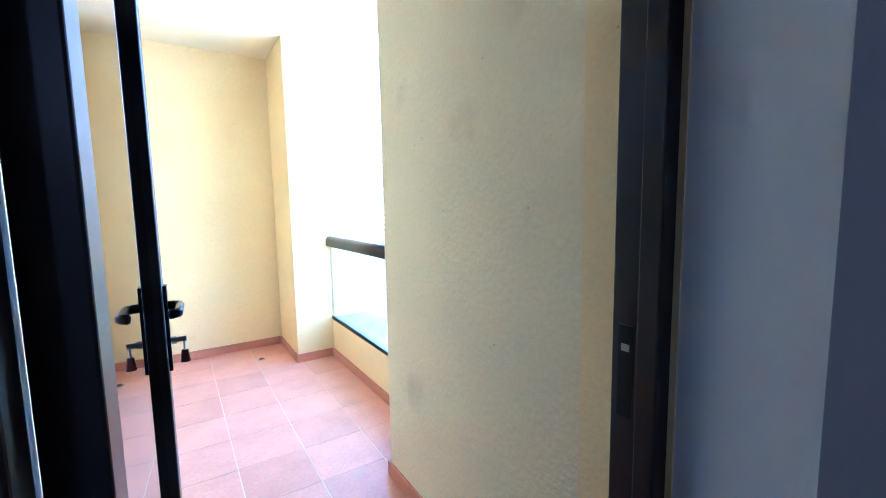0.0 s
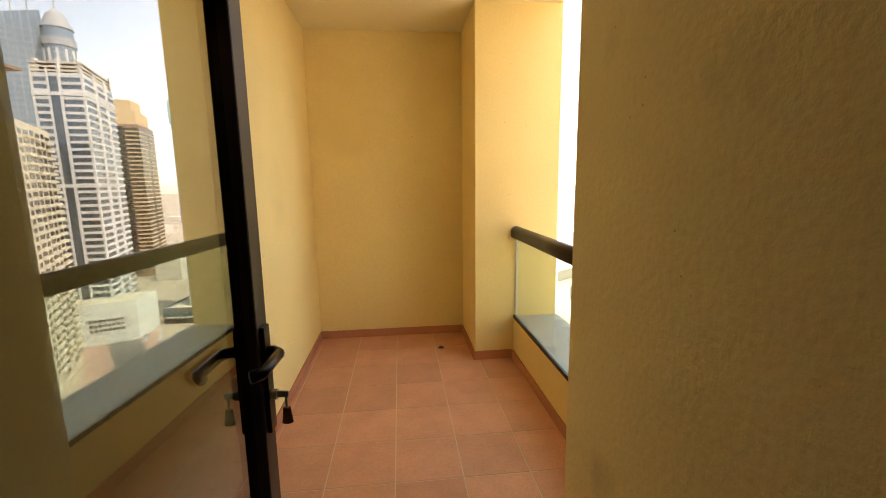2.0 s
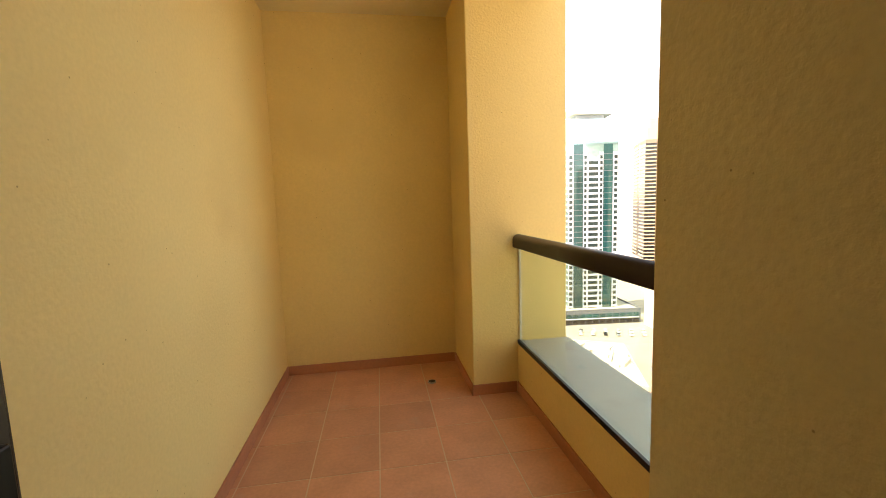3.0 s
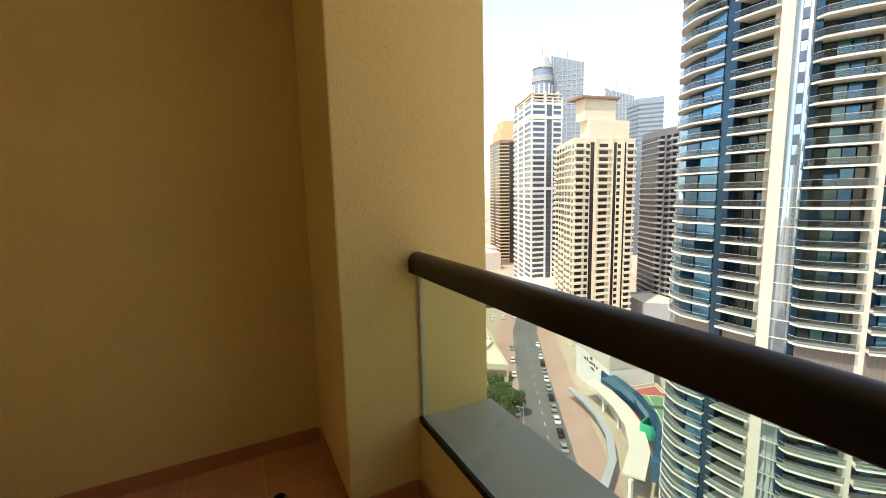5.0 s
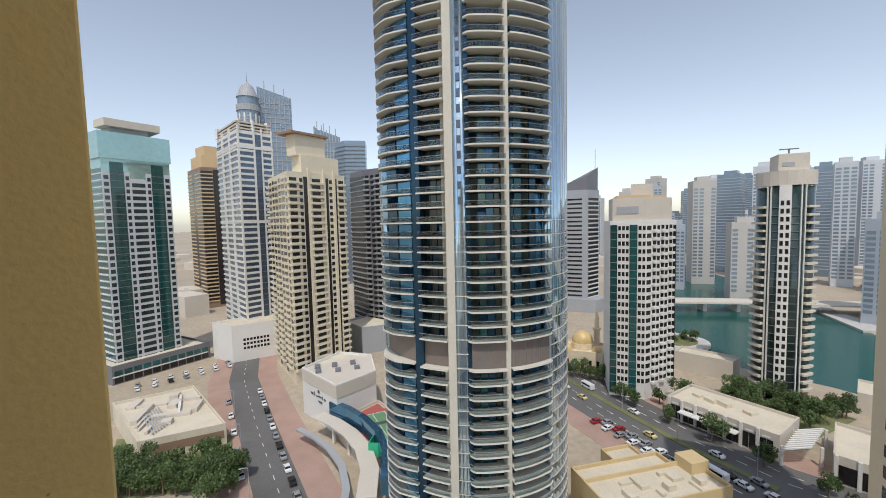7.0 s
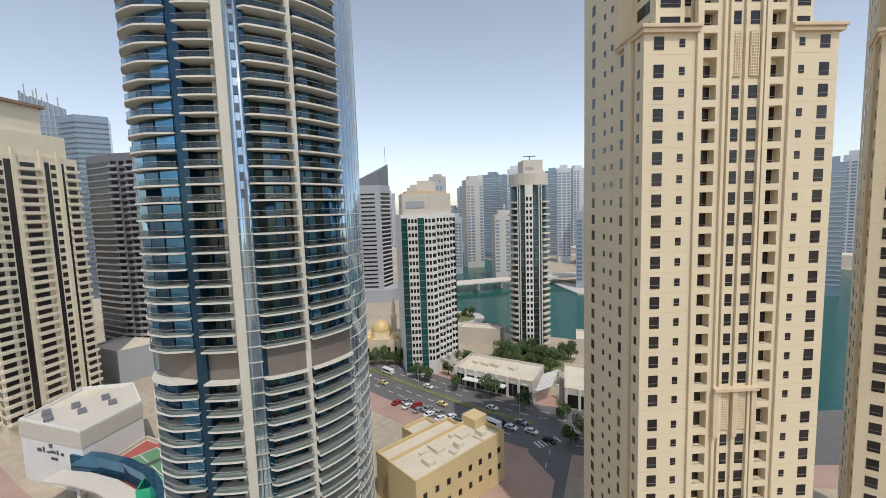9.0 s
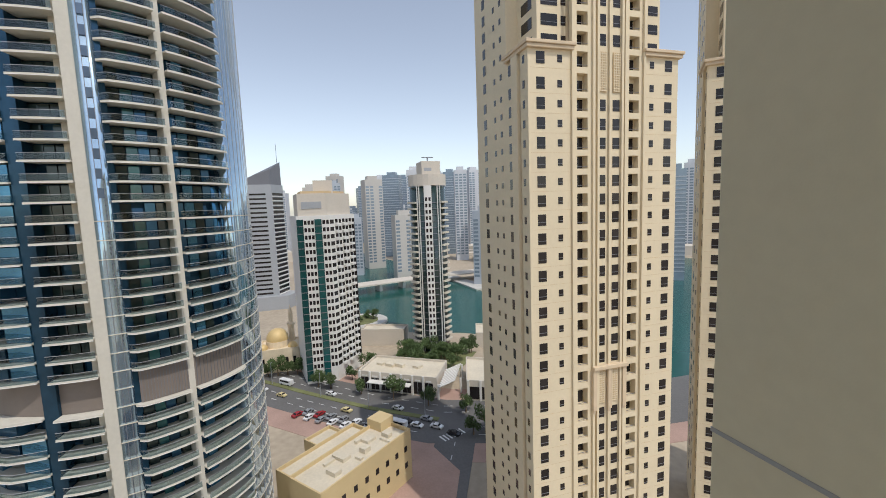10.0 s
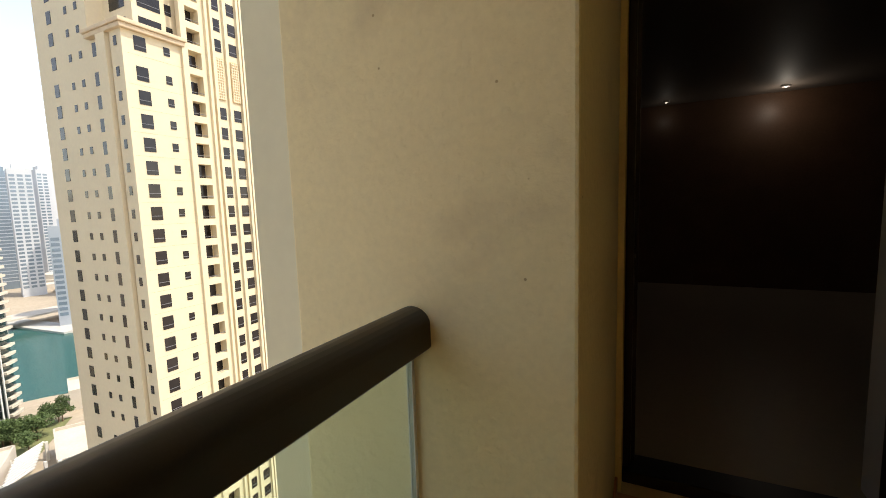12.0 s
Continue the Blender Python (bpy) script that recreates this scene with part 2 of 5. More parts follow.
def structure(name, bm, material, label, category):
    return tagged(part(name, bm, material), label, category, "", "structure")


# ---- balcony shell ----
LEFT, INNER, OUTER = 0.0, 1.36, 2.015
PIER_Y, COL_Y, END_Y, CEIL_Z = 1.505, 3.35, 4.008, 2.752
GROUND = -72.0

structure("wall_west", box_bm((-0.25, 0.34, -0.3), (LEFT, END_Y + 0.3, 3.0)), STUCCO, "yellow textured stucco balcony side wall", "wall")
structure("wall_end", box_bm((LEFT, END_Y, -0.3), (OUTER, END_Y + 0.3, 3.0)), STUCCO, "yellow textured stucco balcony end wall", "wall")
structure("wall_column", box_bm((INNER, COL_Y, -0.3), (OUTER + 0.02, END_Y, 3.0), 0.008), STUCCO, "square yellow stucco column at the balcony end", "column")
structure("wall_pier", box_bm((INNER, 0.34, -0.3), (OUTER, PIER_Y, 3.0), 0.008), STUCCO_OUT, "weathered cream stucco pier beside the balcony door", "wall")
structure("wall_outer_bay", box_bm((OUTER + 0.002, -3.0, -6.0), (2.74, 1.0, 12.0), 0.006), SMOOTH, "smooth cream painted outer bay beside the pier", "wall")
structure("trim_groove", box_bm((OUTER + 0.01, 0.998, 0.44), (2.742, 1.003, 0.456)), GREYC, "thin grey joint across the painted bay", "trim")
structure("ceiling", box_bm((-0.25, 0.34, CEIL_Z), (OUTER, END_Y, CEIL_Z + 0.2)), CEIL, "plain cream painted balcony ceiling", "ceiling")
floor = structure("floor", box_bm((LEFT, 0.1, -0.2), (1.70, END_Y, -0.0015)), GROUT, "terracotta tiled balcony floor with pale grout", "floor")
TW, X0, Y0 = 0.339, 1.055, 1.987
for i in range(-4, 3):
    for j in range(-6, 7):
        xa, xb = X0 + i * TW, X0 + (i + 1) * TW
        ya, yb = Y0 + j * TW, Y0 + (j + 1) * TW
        xa, xb, ya, yb = max(xa, LEFT), min(xb, 1.69), max(ya, 0.345), min(yb, END_Y)
        if xb - xa > 0.02 and yb - ya > 0.02:
            piece("tile", TILE, floor, ((xa + xb) / 2, (ya + yb) / 2, -0.006), (xb - xa - 0.006, yb - ya - 0.006, 0.012))


def skirting(name, lo, hi):
    structure(name, box_bm(lo, hi, 0.003), SKIRT, "terracotta tile skirting along the balcony wall", "skirting")


SK = 0.075
skirting("baseboard_west", (LEFT, 0.345, 0), (LEFT + 0.012, END_Y - 0.012, SK))
skirting("baseboard_end", (LEFT, END_Y - 0.012, 0), (INNER - 0.012, END_Y, SK))
skirting("baseboard_column_side", (INNER - 0.012, COL_Y - 0.012, 0), (INNER, END_Y - 0.012, SK))
skirting("baseboard_column", (INNER, COL_Y - 0.012, 0), (1.668, COL_Y, SK))
skirting("baseboard_parapet", (1.668, PIER_Y + 0.012, 0), (1.680, COL_Y - 0.012, SK))
skirting("baseboard_pier", (INNER - 0.012, 0.35, 0), (INNER, PIER_Y + 0.012, SK))
skirting("baseboard_pier_front", (INNER, PIER_Y, 0), (1.668, PIER_Y + 0.012, SK))

structure("parapet", box_bm((1.680, PIER_Y, -0.3), (2.02, COL_Y, 0.345)), STUCCO, "low yellow stucco parapet below the glass", "parapet")
structure("sill", box_bm((1.690, PIER_Y, 0.345), (2.05, COL_Y, 0.362), 0.003), SILL, "flat grey stone sill on the parapet", "sill")

# railing with glass
railing = thing("railing", "dark bronze handrail over clear frameless glass", "railing")
bm = bmesh.new()
RX, RT, RB, RW = 1.693, 1.10, 1.012, 0.041
prof = []
for k in range(13):
    a = math.pi * k / 12
    prof.append((RX + RW * math.cos(a), RT - 0.036 + 0.036 * math.sin(a)))
prof += [(RX - RW, RB + 0.006), (RX - RW + 0.006, RB), (RX + RW - 0.006, RB), (RX + RW, RB + 0.006)]
ends = [[bm.verts.new((x, y, z)) for x, z in prof] for y in (PIER_Y + 0.001, COL_Y - 0.001)]
for i in range(len(prof)):
    j = (i + 1) % len(prof)
    bm.faces.new((ends[0][i], ends[0][j], ends[1][j], ends[1][i]))
bm.faces.new(ends[0])
bm.faces.new(ends[1][::-1])
bmesh.ops.recalc_face_normals(bm, faces=bm.faces)
handrail = part("handrail", bm, RAIL, railing, "rounded dark bronze handrail", True)
pane = part("glass_pane", box_bm((1.694, PIER_Y + 0.014, 0.36), (1.704, COL_Y - 0.014, 1.01)), BALGLASS, railing, "clear greenish glass panel")
pane.visible_shadow = False
part("glass_channel", box_bm((1.678, PIER_Y + 0.002, 0.343), (1.692, COL_Y - 0.002, 0.371)), RAIL, railing, "dark metal glazing channel")
for y in (PIER_Y + 0.009, COL_Y - 0.009):
    part("silicone_joint", box_bm((1.692, y - 0.005, 0.37), (1.706, y + 0.005, 1.004)), WHITEC, railing, "white sealant joint")

# floor drain
drain = thing("floor_drain", "small dark round floor drain in the tiles", "drain")
bm = bmesh.new()
bmesh.ops.create_cone(bm, cap_ends=True, segments=20, radius1=0.033, radius2=0.030, depth=0.006, matrix=Matrix.Translation((1.105, 3.63, 0.003)))
part("drain_ring", bm, STEEL, drain)
bm = bmesh.new()
bmesh.ops.create_cone(bm, cap_ends=True, segments=16, radius1=0.023, radius2=0.023, depth=0.004, matrix=Matrix.Translation((1.105, 3.63, 0.006)))
part("drain_grate", bm, BLACKM, drain, "dark grate")

# ---- door opening and the room behind ----
structure("wall_door_left", box_bm((-0.25, -0.11, -0.3), (0.372, 0.34, 3.0)), ROOMWALL, "white painted wall beside the balcony door", "wall")
structure("wall_door_right", box_bm((1.335, 0.11, -0.3), (OUTER, 0.34, 3.0)), STUCCO, "painted reveal wall beside the balcony door", "wall")
structure("wall_door_inner", box_bm((1.34, -0.11, -0.3), (OUTER, 0.11, 3.0)), ROOMWALL, "white painted inner reveal of the door wall", "wall")
structure("wall_door_top", box_bm((0.372, -0.11, 2.42), (1.335, 0.34, 3.0)), STUCCO, "stucco lintel above the balcony door", "wall")
structure("door_threshold", box_bm((0.372, 0.10, -0.02), (1.335, 0.26, 0.055), 0.006), FRAME, "dark aluminium door threshold", "threshold")
door_frame = tagged(new("door_1"), "open dark brown aluminium glazed balcony door", "door", "", "structure")
part("frame_jamb", box_bm((0.374, 0.14, 0.055), (0.402, 0.20, 2.40), 0.004), FRAME, door_frame)
part("frame_jamb", box_bm((1.283, 0.12, 0.055), (1.333, 0.165, 2.40), 0.004), FRAME, door_frame)
part("frame_stop", box_bm((1.300, 0.170, 0.055), (1.333, 0.23, 2.40), 0.004), FRAME, door_frame)
part("frame_head", box_bm((0.403, 0.12, 2.35), (1.282, 0.22, 2.41), 0.004), FRAME, door_frame)
strike = part("strike_plate", box_bm((1.296, 0.178, 0.90), (1.2995, 0.212, 1.10)), BLACKM, door_frame, "dark strike plate with latch holes")
part("latch_tongue", box_bm((1.294, 0.186, 1.045), (1.2958, 0.204, 1.06)), STEEL, strike)

# door leaf, swung out along the balcony
leaf = tagged(new("door_leaf"), "open glazed door leaf with dark aluminium frame and lever handles", "door")
LEAF_W, LEAF_H = 0.80, 2.28
part("stile", box_bm((0, -0.028, 0.0), (0.07, 0.028, LEAF_H), 0.004), FRAME, leaf)
lock_stile = part("stile", box_bm((LEAF_W - 0.058, -0.028, 0.0), (LEAF_W, 0.028, LEAF_H), 0.004), FRAME, leaf)
part("rail", box_bm((0.071, -0.026, 0.0), (LEAF_W - 0.059, 0.026, 0.09), 0.003), FRAME, leaf)
part("rail", box_bm((0.071, -0.026, LEAF_H - 0.08), (LEAF_W - 0.059, 0.026, LEAF_H), 0.003), FRAME, leaf)
door_pane = part("pane", box_bm((0.068, -0.006, 0.088), (LEAF_W - 0.056, 0.006, LEAF_H - 0.078)), DOORGLASS, leaf, "tinted reflective glass")
door_pane.visible_shadow = False
HZ = 1.0
for s in (-1, 1):
    part("handle_plate", box_bm((LEAF_W - 0.045, s * 0.0285, HZ - 0.13), (LEAF_W - 0.013, s * 0.037, HZ + 0.10), 0.002), BLACKM, leaf, "black handle plate")
    bm = bmesh.new()
    pts = [(LEAF_W - 0.03, s * 0.036), (LEAF_W - 0.03, s * 0.050), (LEAF_W - 0.042, s * 0.064), (LEAF_W - 0.135, s * 0.064), (LEAF_W - 0.150, s * 0.048)]
    ring = []
    for k, (x, y) in enumerate(pts):
        a, b = pts[max(k - 1, 0)], pts[min(k + 1, len(pts) - 1)]
        d = Vector((b[0] - a[0], b[1] - a[1], 0)).normalized()
        side = Vector((-d.y, d.x, 0))
        ring.append([bm.verts.new(Vector((x, y, HZ + 0.045)) + side * (0.010 * math.cos(q)) + Vector((0, 0, 0.012 * math.sin(q))))
                     for q in [2 * math.pi * i / 10 for i in range(10)]])
    for r0, r1 in zip(ring, ring[1:]):
        for i in range(10):
            bm.faces.new((r0[i], r0[(i + 1) % 10], r1[(i + 1) % 10], r1[i]))
    bm.faces.new(ring[0])
    bm.faces.new(ring[-1][::-1])
    bmesh.ops.recalc_face_normals(bm, faces=bm.faces)
    part("lever", bm, BLACKM, leaf, "curved black lever handle", True)
bm = bmesh.new()
bmesh.ops.create_cone(bm, cap_ends=True, segments=14, radius1=0.011, radius2=0.011, depth=0.012,
                      matrix=Matrix.Translation((LEAF_W - 0.03, -0.043, HZ - 0.05)) @ Matrix.Rotation(radians(90), 4, "X"))
part("lock_cylinder", bm, STEEL, leaf, "steel lock cylinder")
HINGE = Matrix.Translation((0.424, 0.235, 0.058)) @ Matrix.Rotation(radians(87.3), 4, "Z")
leaf.matrix_basis = HINGE

keys = thing("keys", "key in the lock with a brown fob hanging", "keys")
part("key", box_bm((LEAF_W - 0.033, -0.072, HZ - 0.057), (LEAF_W - 0.027, -0.046, HZ - 0.043), 0.001), STEEL, keys, "steel key")
bm = bmesh.new()
bmesh.ops.create_cone(bm, cap_ends=True, segments=12, radius1=0.012, radius2=0.008, depth=0.034, matrix=Matrix.Translation((LEAF_W - 0.03, -0.066, HZ - 0.098)) @ Matrix.Diagonal((0.6, 1, 1, 1)))
part("fob", bm, KEYFOB, keys, "dark brown leather fob")
bm = bmesh.new()
bmesh.ops.create_cone(bm, cap_ends=True, segments=8, radius1=0.003, radius2=0.003, depth=0.03, matrix=Matrix.Translation((LEAF_W - 0.03, -0.066, HZ - 0.070)))
part("key_ring", bm, STEEL, keys)
keys.matrix_basis = HINGE

# room
for x, y, watts in ((-0.34, -4.6, 1.1), (1.0, -4.7, 0.1)):
    glow = bpy.data.lights.new("downlight_glow", "POINT")
    glow.energy, glow.color, glow.shadow_soft_size = watts, (1.0, 0.93, 0.85), 0.03
    new("downlight_glow", glow).location = (x, y, 2.50)
    spot = thing("downlight", "small lit ceiling downlight in the dark room", "ceiling light", "room downlights")
    bm = bmesh.new()
    bmesh.ops.create_cone(bm, cap_ends=True, segments=16, radius1=0.045, radius2=0.05, depth=0.02, matrix=Matrix.Translation((x, y, 2.688)))
    part("trim_ring", bm, ROOMWALL, spot)
    bm = bmesh.new()
    bmesh.ops.create_cone(bm, cap_ends=True, segments=12, radius1=0.012, radius2=0.012, depth=0.006, matrix=Matrix.Translation((x, y, 2.674)))
    part("bulb", bm, BULB, spot, "small white bulb")
structure("room_floor", box_bm((-2.2, -5.0, -0.2), (2.8, 0.10, -0.01)), ROOMFLOOR, "beige tiled room floor", "floor")
# ceiling and back wall coloured dark to stand in for the room's shade
structure("room_ceiling", box_bm((-2.2, -5.0, 2.70), (2.8, -0.11, 2.85)), LOUVRE, "room ceiling, dark taupe in place of the room's shade", "ceiling")
structure("room_wall_back", box_bm((-2.2, -5.2, -0.2), (2.8, -5.0, 2.85)), ROOMSHADE, "room back wall, dark brown in place of the room's shade", "wall")
structure("room_wall_west", box_bm((-2.4, -5.2, -0.2), (-2.2, -0.11, 2.85)), ROOMGREY, "grey room side wall", "wall")
structure("room_wall_east", box_bm((2.8, -5.2, -0.2), (3.0, -0.11, 2.85)), ROOMWALL, "white room side wall", "wall")
structure("room_wall_front_left", box_bm((-2.4, -0.11, -0.2), (-0.25, 0.14, 3.0)), ROOMWALL, "white room wall beside the door", "wall")

# the building around the balcony
own = tagged(new("own_tower"), "cream residential tower that holds the balcony", "building", "", "structure")
part("upper_storeys", box_bm((-22, -9, 3.0), (2.01, END_Y + 18, 42)), CREAM, own)
part("lower_storeys", box_bm((-22, -9, GROUND), (2.01, END_Y + 18, -0.31)), CREAM, own)
part("side_storey", box_bm((-22, END_Y + 0.31, -0.30), (2.01, END_Y + 18, 2.99)), CREAM, own)
part("back_storey", box_bm((-22, -9, -0.30), (-2.45, END_Y + 0.30, 2.99)), CREAM, own)

own_win = bmesh.new()
for i in range(12):
    y = -8 + i * 2.6
    if -4.2 < y < 5.2:
        continue
    for k in range(34):
        add_box(own_win, (2.005, y - (0.75 if i % 2 else 0.45), GROUND + 4 + k * 3.2), (2.03, y + (0.75 if i % 2 else 0.45), GROUND + 5.8 + k * 3.2))
tagged(part("windows", own_win, WIN, own), "rows of small dark windows", "", "", "stuff")

# ---- ground, roads, water ----
def sheet(name, points, z, material, label, category, depth=0.4):
    return structure(name, prism_bm(points, z - depth, z), material, label, category)


structure("ground", box_bm((-4800, -4800, GROUND - 3), (4800, 4800, GROUND)), SAND, "dry pale sandy city ground reaching the horizon", "ground")


def strip(points, half):
    left, right = [], []
    for k, p in enumerate(points):
        a, b = Vector(points[max(k - 1, 0)]), Vector(points[min(k + 1, len(points) - 1)])
        d = (b - a).normalized()
        s = Vector((-d.y, d.x)) * half
        left.append(tuple(Vector(p) + s))
        right.append(tuple(Vector(p) - s))
    return left + right[::-1]


AVENUE = [(330, 130), (250, 78), (205, 45), (173, 14), (149, -11), (133, -32), (123, -60), (118, -110), (115, -200)]
SIDE = [(165, 205), (134, 171), (105, 129), (78, 88), (58, 58), (48, 20), (62, -8), (95, -22), (128, -38)]
sheet("pavement_avenue", strip(AVENUE, 24), GROUND + 0.10, PAVER, "pink paved pavements along the avenue", "pavement")
sheet("pavement_side", strip(SIDE[:5], 15), GROUND + 0.06, PAVER, "pink paved pavement along the side street", "pavement")
sheet("road_avenue", strip(AVENUE, 14.5), GROUND + 0.14, ASPHALT, "wide grey asphalt avenue", "road")
sheet("road_side", strip(SIDE, 6.2), GROUND + 0.18, ASPHALT, "grey asphalt side street", "road")
sheet("road_median", strip(AVENUE[2:6], 1.1), GROUND + 0.34, GRASS, "planted green median strip", "median")
sheet("red_forecourt", [(98, -6), (112, -18), (118, -26), (104, -30), (86, -22)], GROUND + 0.30, PAVER, "reddish paved forecourt", "pavement")
sheet("water", [(700, 20), (420, -20), (300, -20), (258, -18), (236, -42), (222, -72), (200, -100), (122, -118), (110, -200), (160, -420), (420, -420), (330, -200), (312, -126), (400, -118), (520, -100), (700, -60)],
      GROUND + 0.12, WATER, "calm dark green canal water", "water")
quay = thing("round_quay", "round paved quay that juts into the water", "quay")
bm = bmesh.new()
bmesh.ops.create_cone(bm, cap_ends=True, segments=40, radius1=17, radius2=17, depth=1.6, matrix=Matrix.Translation((268, -18, GROUND + 0.9)))
part("quay_deck", bm, KERB, quay)
bm = bmesh.new()
bmesh.ops.create_cone(bm, cap_ends=True, segments=40, radius1=11, radius2=11, depth=0.5, matrix=Matrix.Translation((268, -18, GROUND + 1.95)))
part("planted_disc", bm, GRASS, quay)
sheet("far_quay", strip([(330, -128), (400, -121), (520, -104)], 7), GROUND + 1.4, KERB, "pale far quay along the water", "quay", 1.3)
sheet("lawn", [(186, -20), (208, -34), (190, -68), (168, -50)], GROUND + 0.2, GRASS, "green lawn behind the shops", "lawn")
sheet("garden", [(58, 132), (76, 104), (96, 130), (78, 165)], GROUND + 0.2, GRASS, "dense green garden beside the street", "lawn")


def dashes(points, offset, step, size, z):
    """Painted lane lines along a road."""
    bm = bmesh.new()
    for p, q in zip(points, points[1:]):
        a, b = Vector(p), Vector(q)
        d = (b - a)
        n = int(d.length / step)
        u = d.normalized()
        s = Vector((-u.y, u.x)) * offset
        for k in range(n):
            c = a + u * (k + 0.5) * step + s
            add_box(bm, (c.x - size[0] / 2, c.y - size[1] / 2, z), (c.x + size[0] / 2, c.y + size[1] / 2, z + 0.02), math.atan2(u.y, u.x))
    return bm


marks = tagged(part("lane_lines", dashes(AVENUE[1:7], 5, 6, (3, 0.25), GROUND + 0.15), PAINTW), "white dashed lane lines", "road marking", "", "structure")
for off in (-5, -9.5, 9.5):
    tagged(part("lane_lines", dashes(AVENUE[1:7], off, 6, (3, 0.25), GROUND + 0.15), PAINTW), "white dashed lane lines", "road marking", "", "structure")
tagged(part("lane_lines", dashes(SIDE, 0, 7, (2.4, 0.18), GROUND + 0.19), PAINTW), "white centre line of the side street", "road marking", "", "structure")
cross = thing("zebra_crossing", "white zebra crossing stripes on the avenue", "road marking")
for k in range(7):
    piece("stripe", PAINTW, cross, (121 + k * 0.4, -30 - k * 1.2, GROUND + 0.20), (3.4, 0.55, 0.03), 0.35)

# elevated road bridge over the canal
bridge = thing("road_bridge", "long pale concrete road bridge over the canal", "bridge")
deck = strip([(330, 120), (352, 20), (372, -60), (395, -190)], 9)
part("deck", prism_bm(deck, GROUND + 6.7, GROUND + 7.9), BEIGEC, bridge)
for k in range(7):
    piece("pier", WHITEC, bridge, (346 + k * 5.6, 45 - k * 22, GROUND + 3.5), (10, 2.5, 7), 0.3)


# ---- towers ----
def face_frame(a, b):
    a, b = Vector(a), Vector(b)
    d = b - a
    u = d.normalized()
    return a, u, Vector((u.y, -u.x)), d.length, math.atan2(u.y, u.x)


def on_face(name, material, parent, face, along, z, w, h, depth, out=0.0):
    """A box on a facade: along the face from its left end, z its middle; out: how far its back lies before the wall."""
    a, u, n, _, turn = face
    c = a + u * along + n * (out + depth / 2)
    return piece(name, material, parent, (c.x, c.y, z), (w, depth, h), turn)


def bands(parent, name, points, zs, h, out, material, closed=True):
    """Thin floor edges right round a tower, joined."""
    bm = bmesh.new()
    c = Vector((sum(p[0] for p in points) / len(points), sum(p[1] for p in points) / len(points)))
    ring = [tuple(Vector(p) + (Vector(p) - c).normalized() * out) for p in points]
    for z in zs:
        one = prism_bm(ring, z, z + h)
        me = bpy.data.meshes.new("tmp")
        one.to_mesh(me)
        one.free()
        bm.from_mesh(me)
        bpy.data.meshes.remove(me)
    return tagged(part(name, bm, material, parent), "", "", "", "stuff")


def floors(z0, z1, h):
    return [z0 + h * k for k in range(int((z1 - z0) / h))]


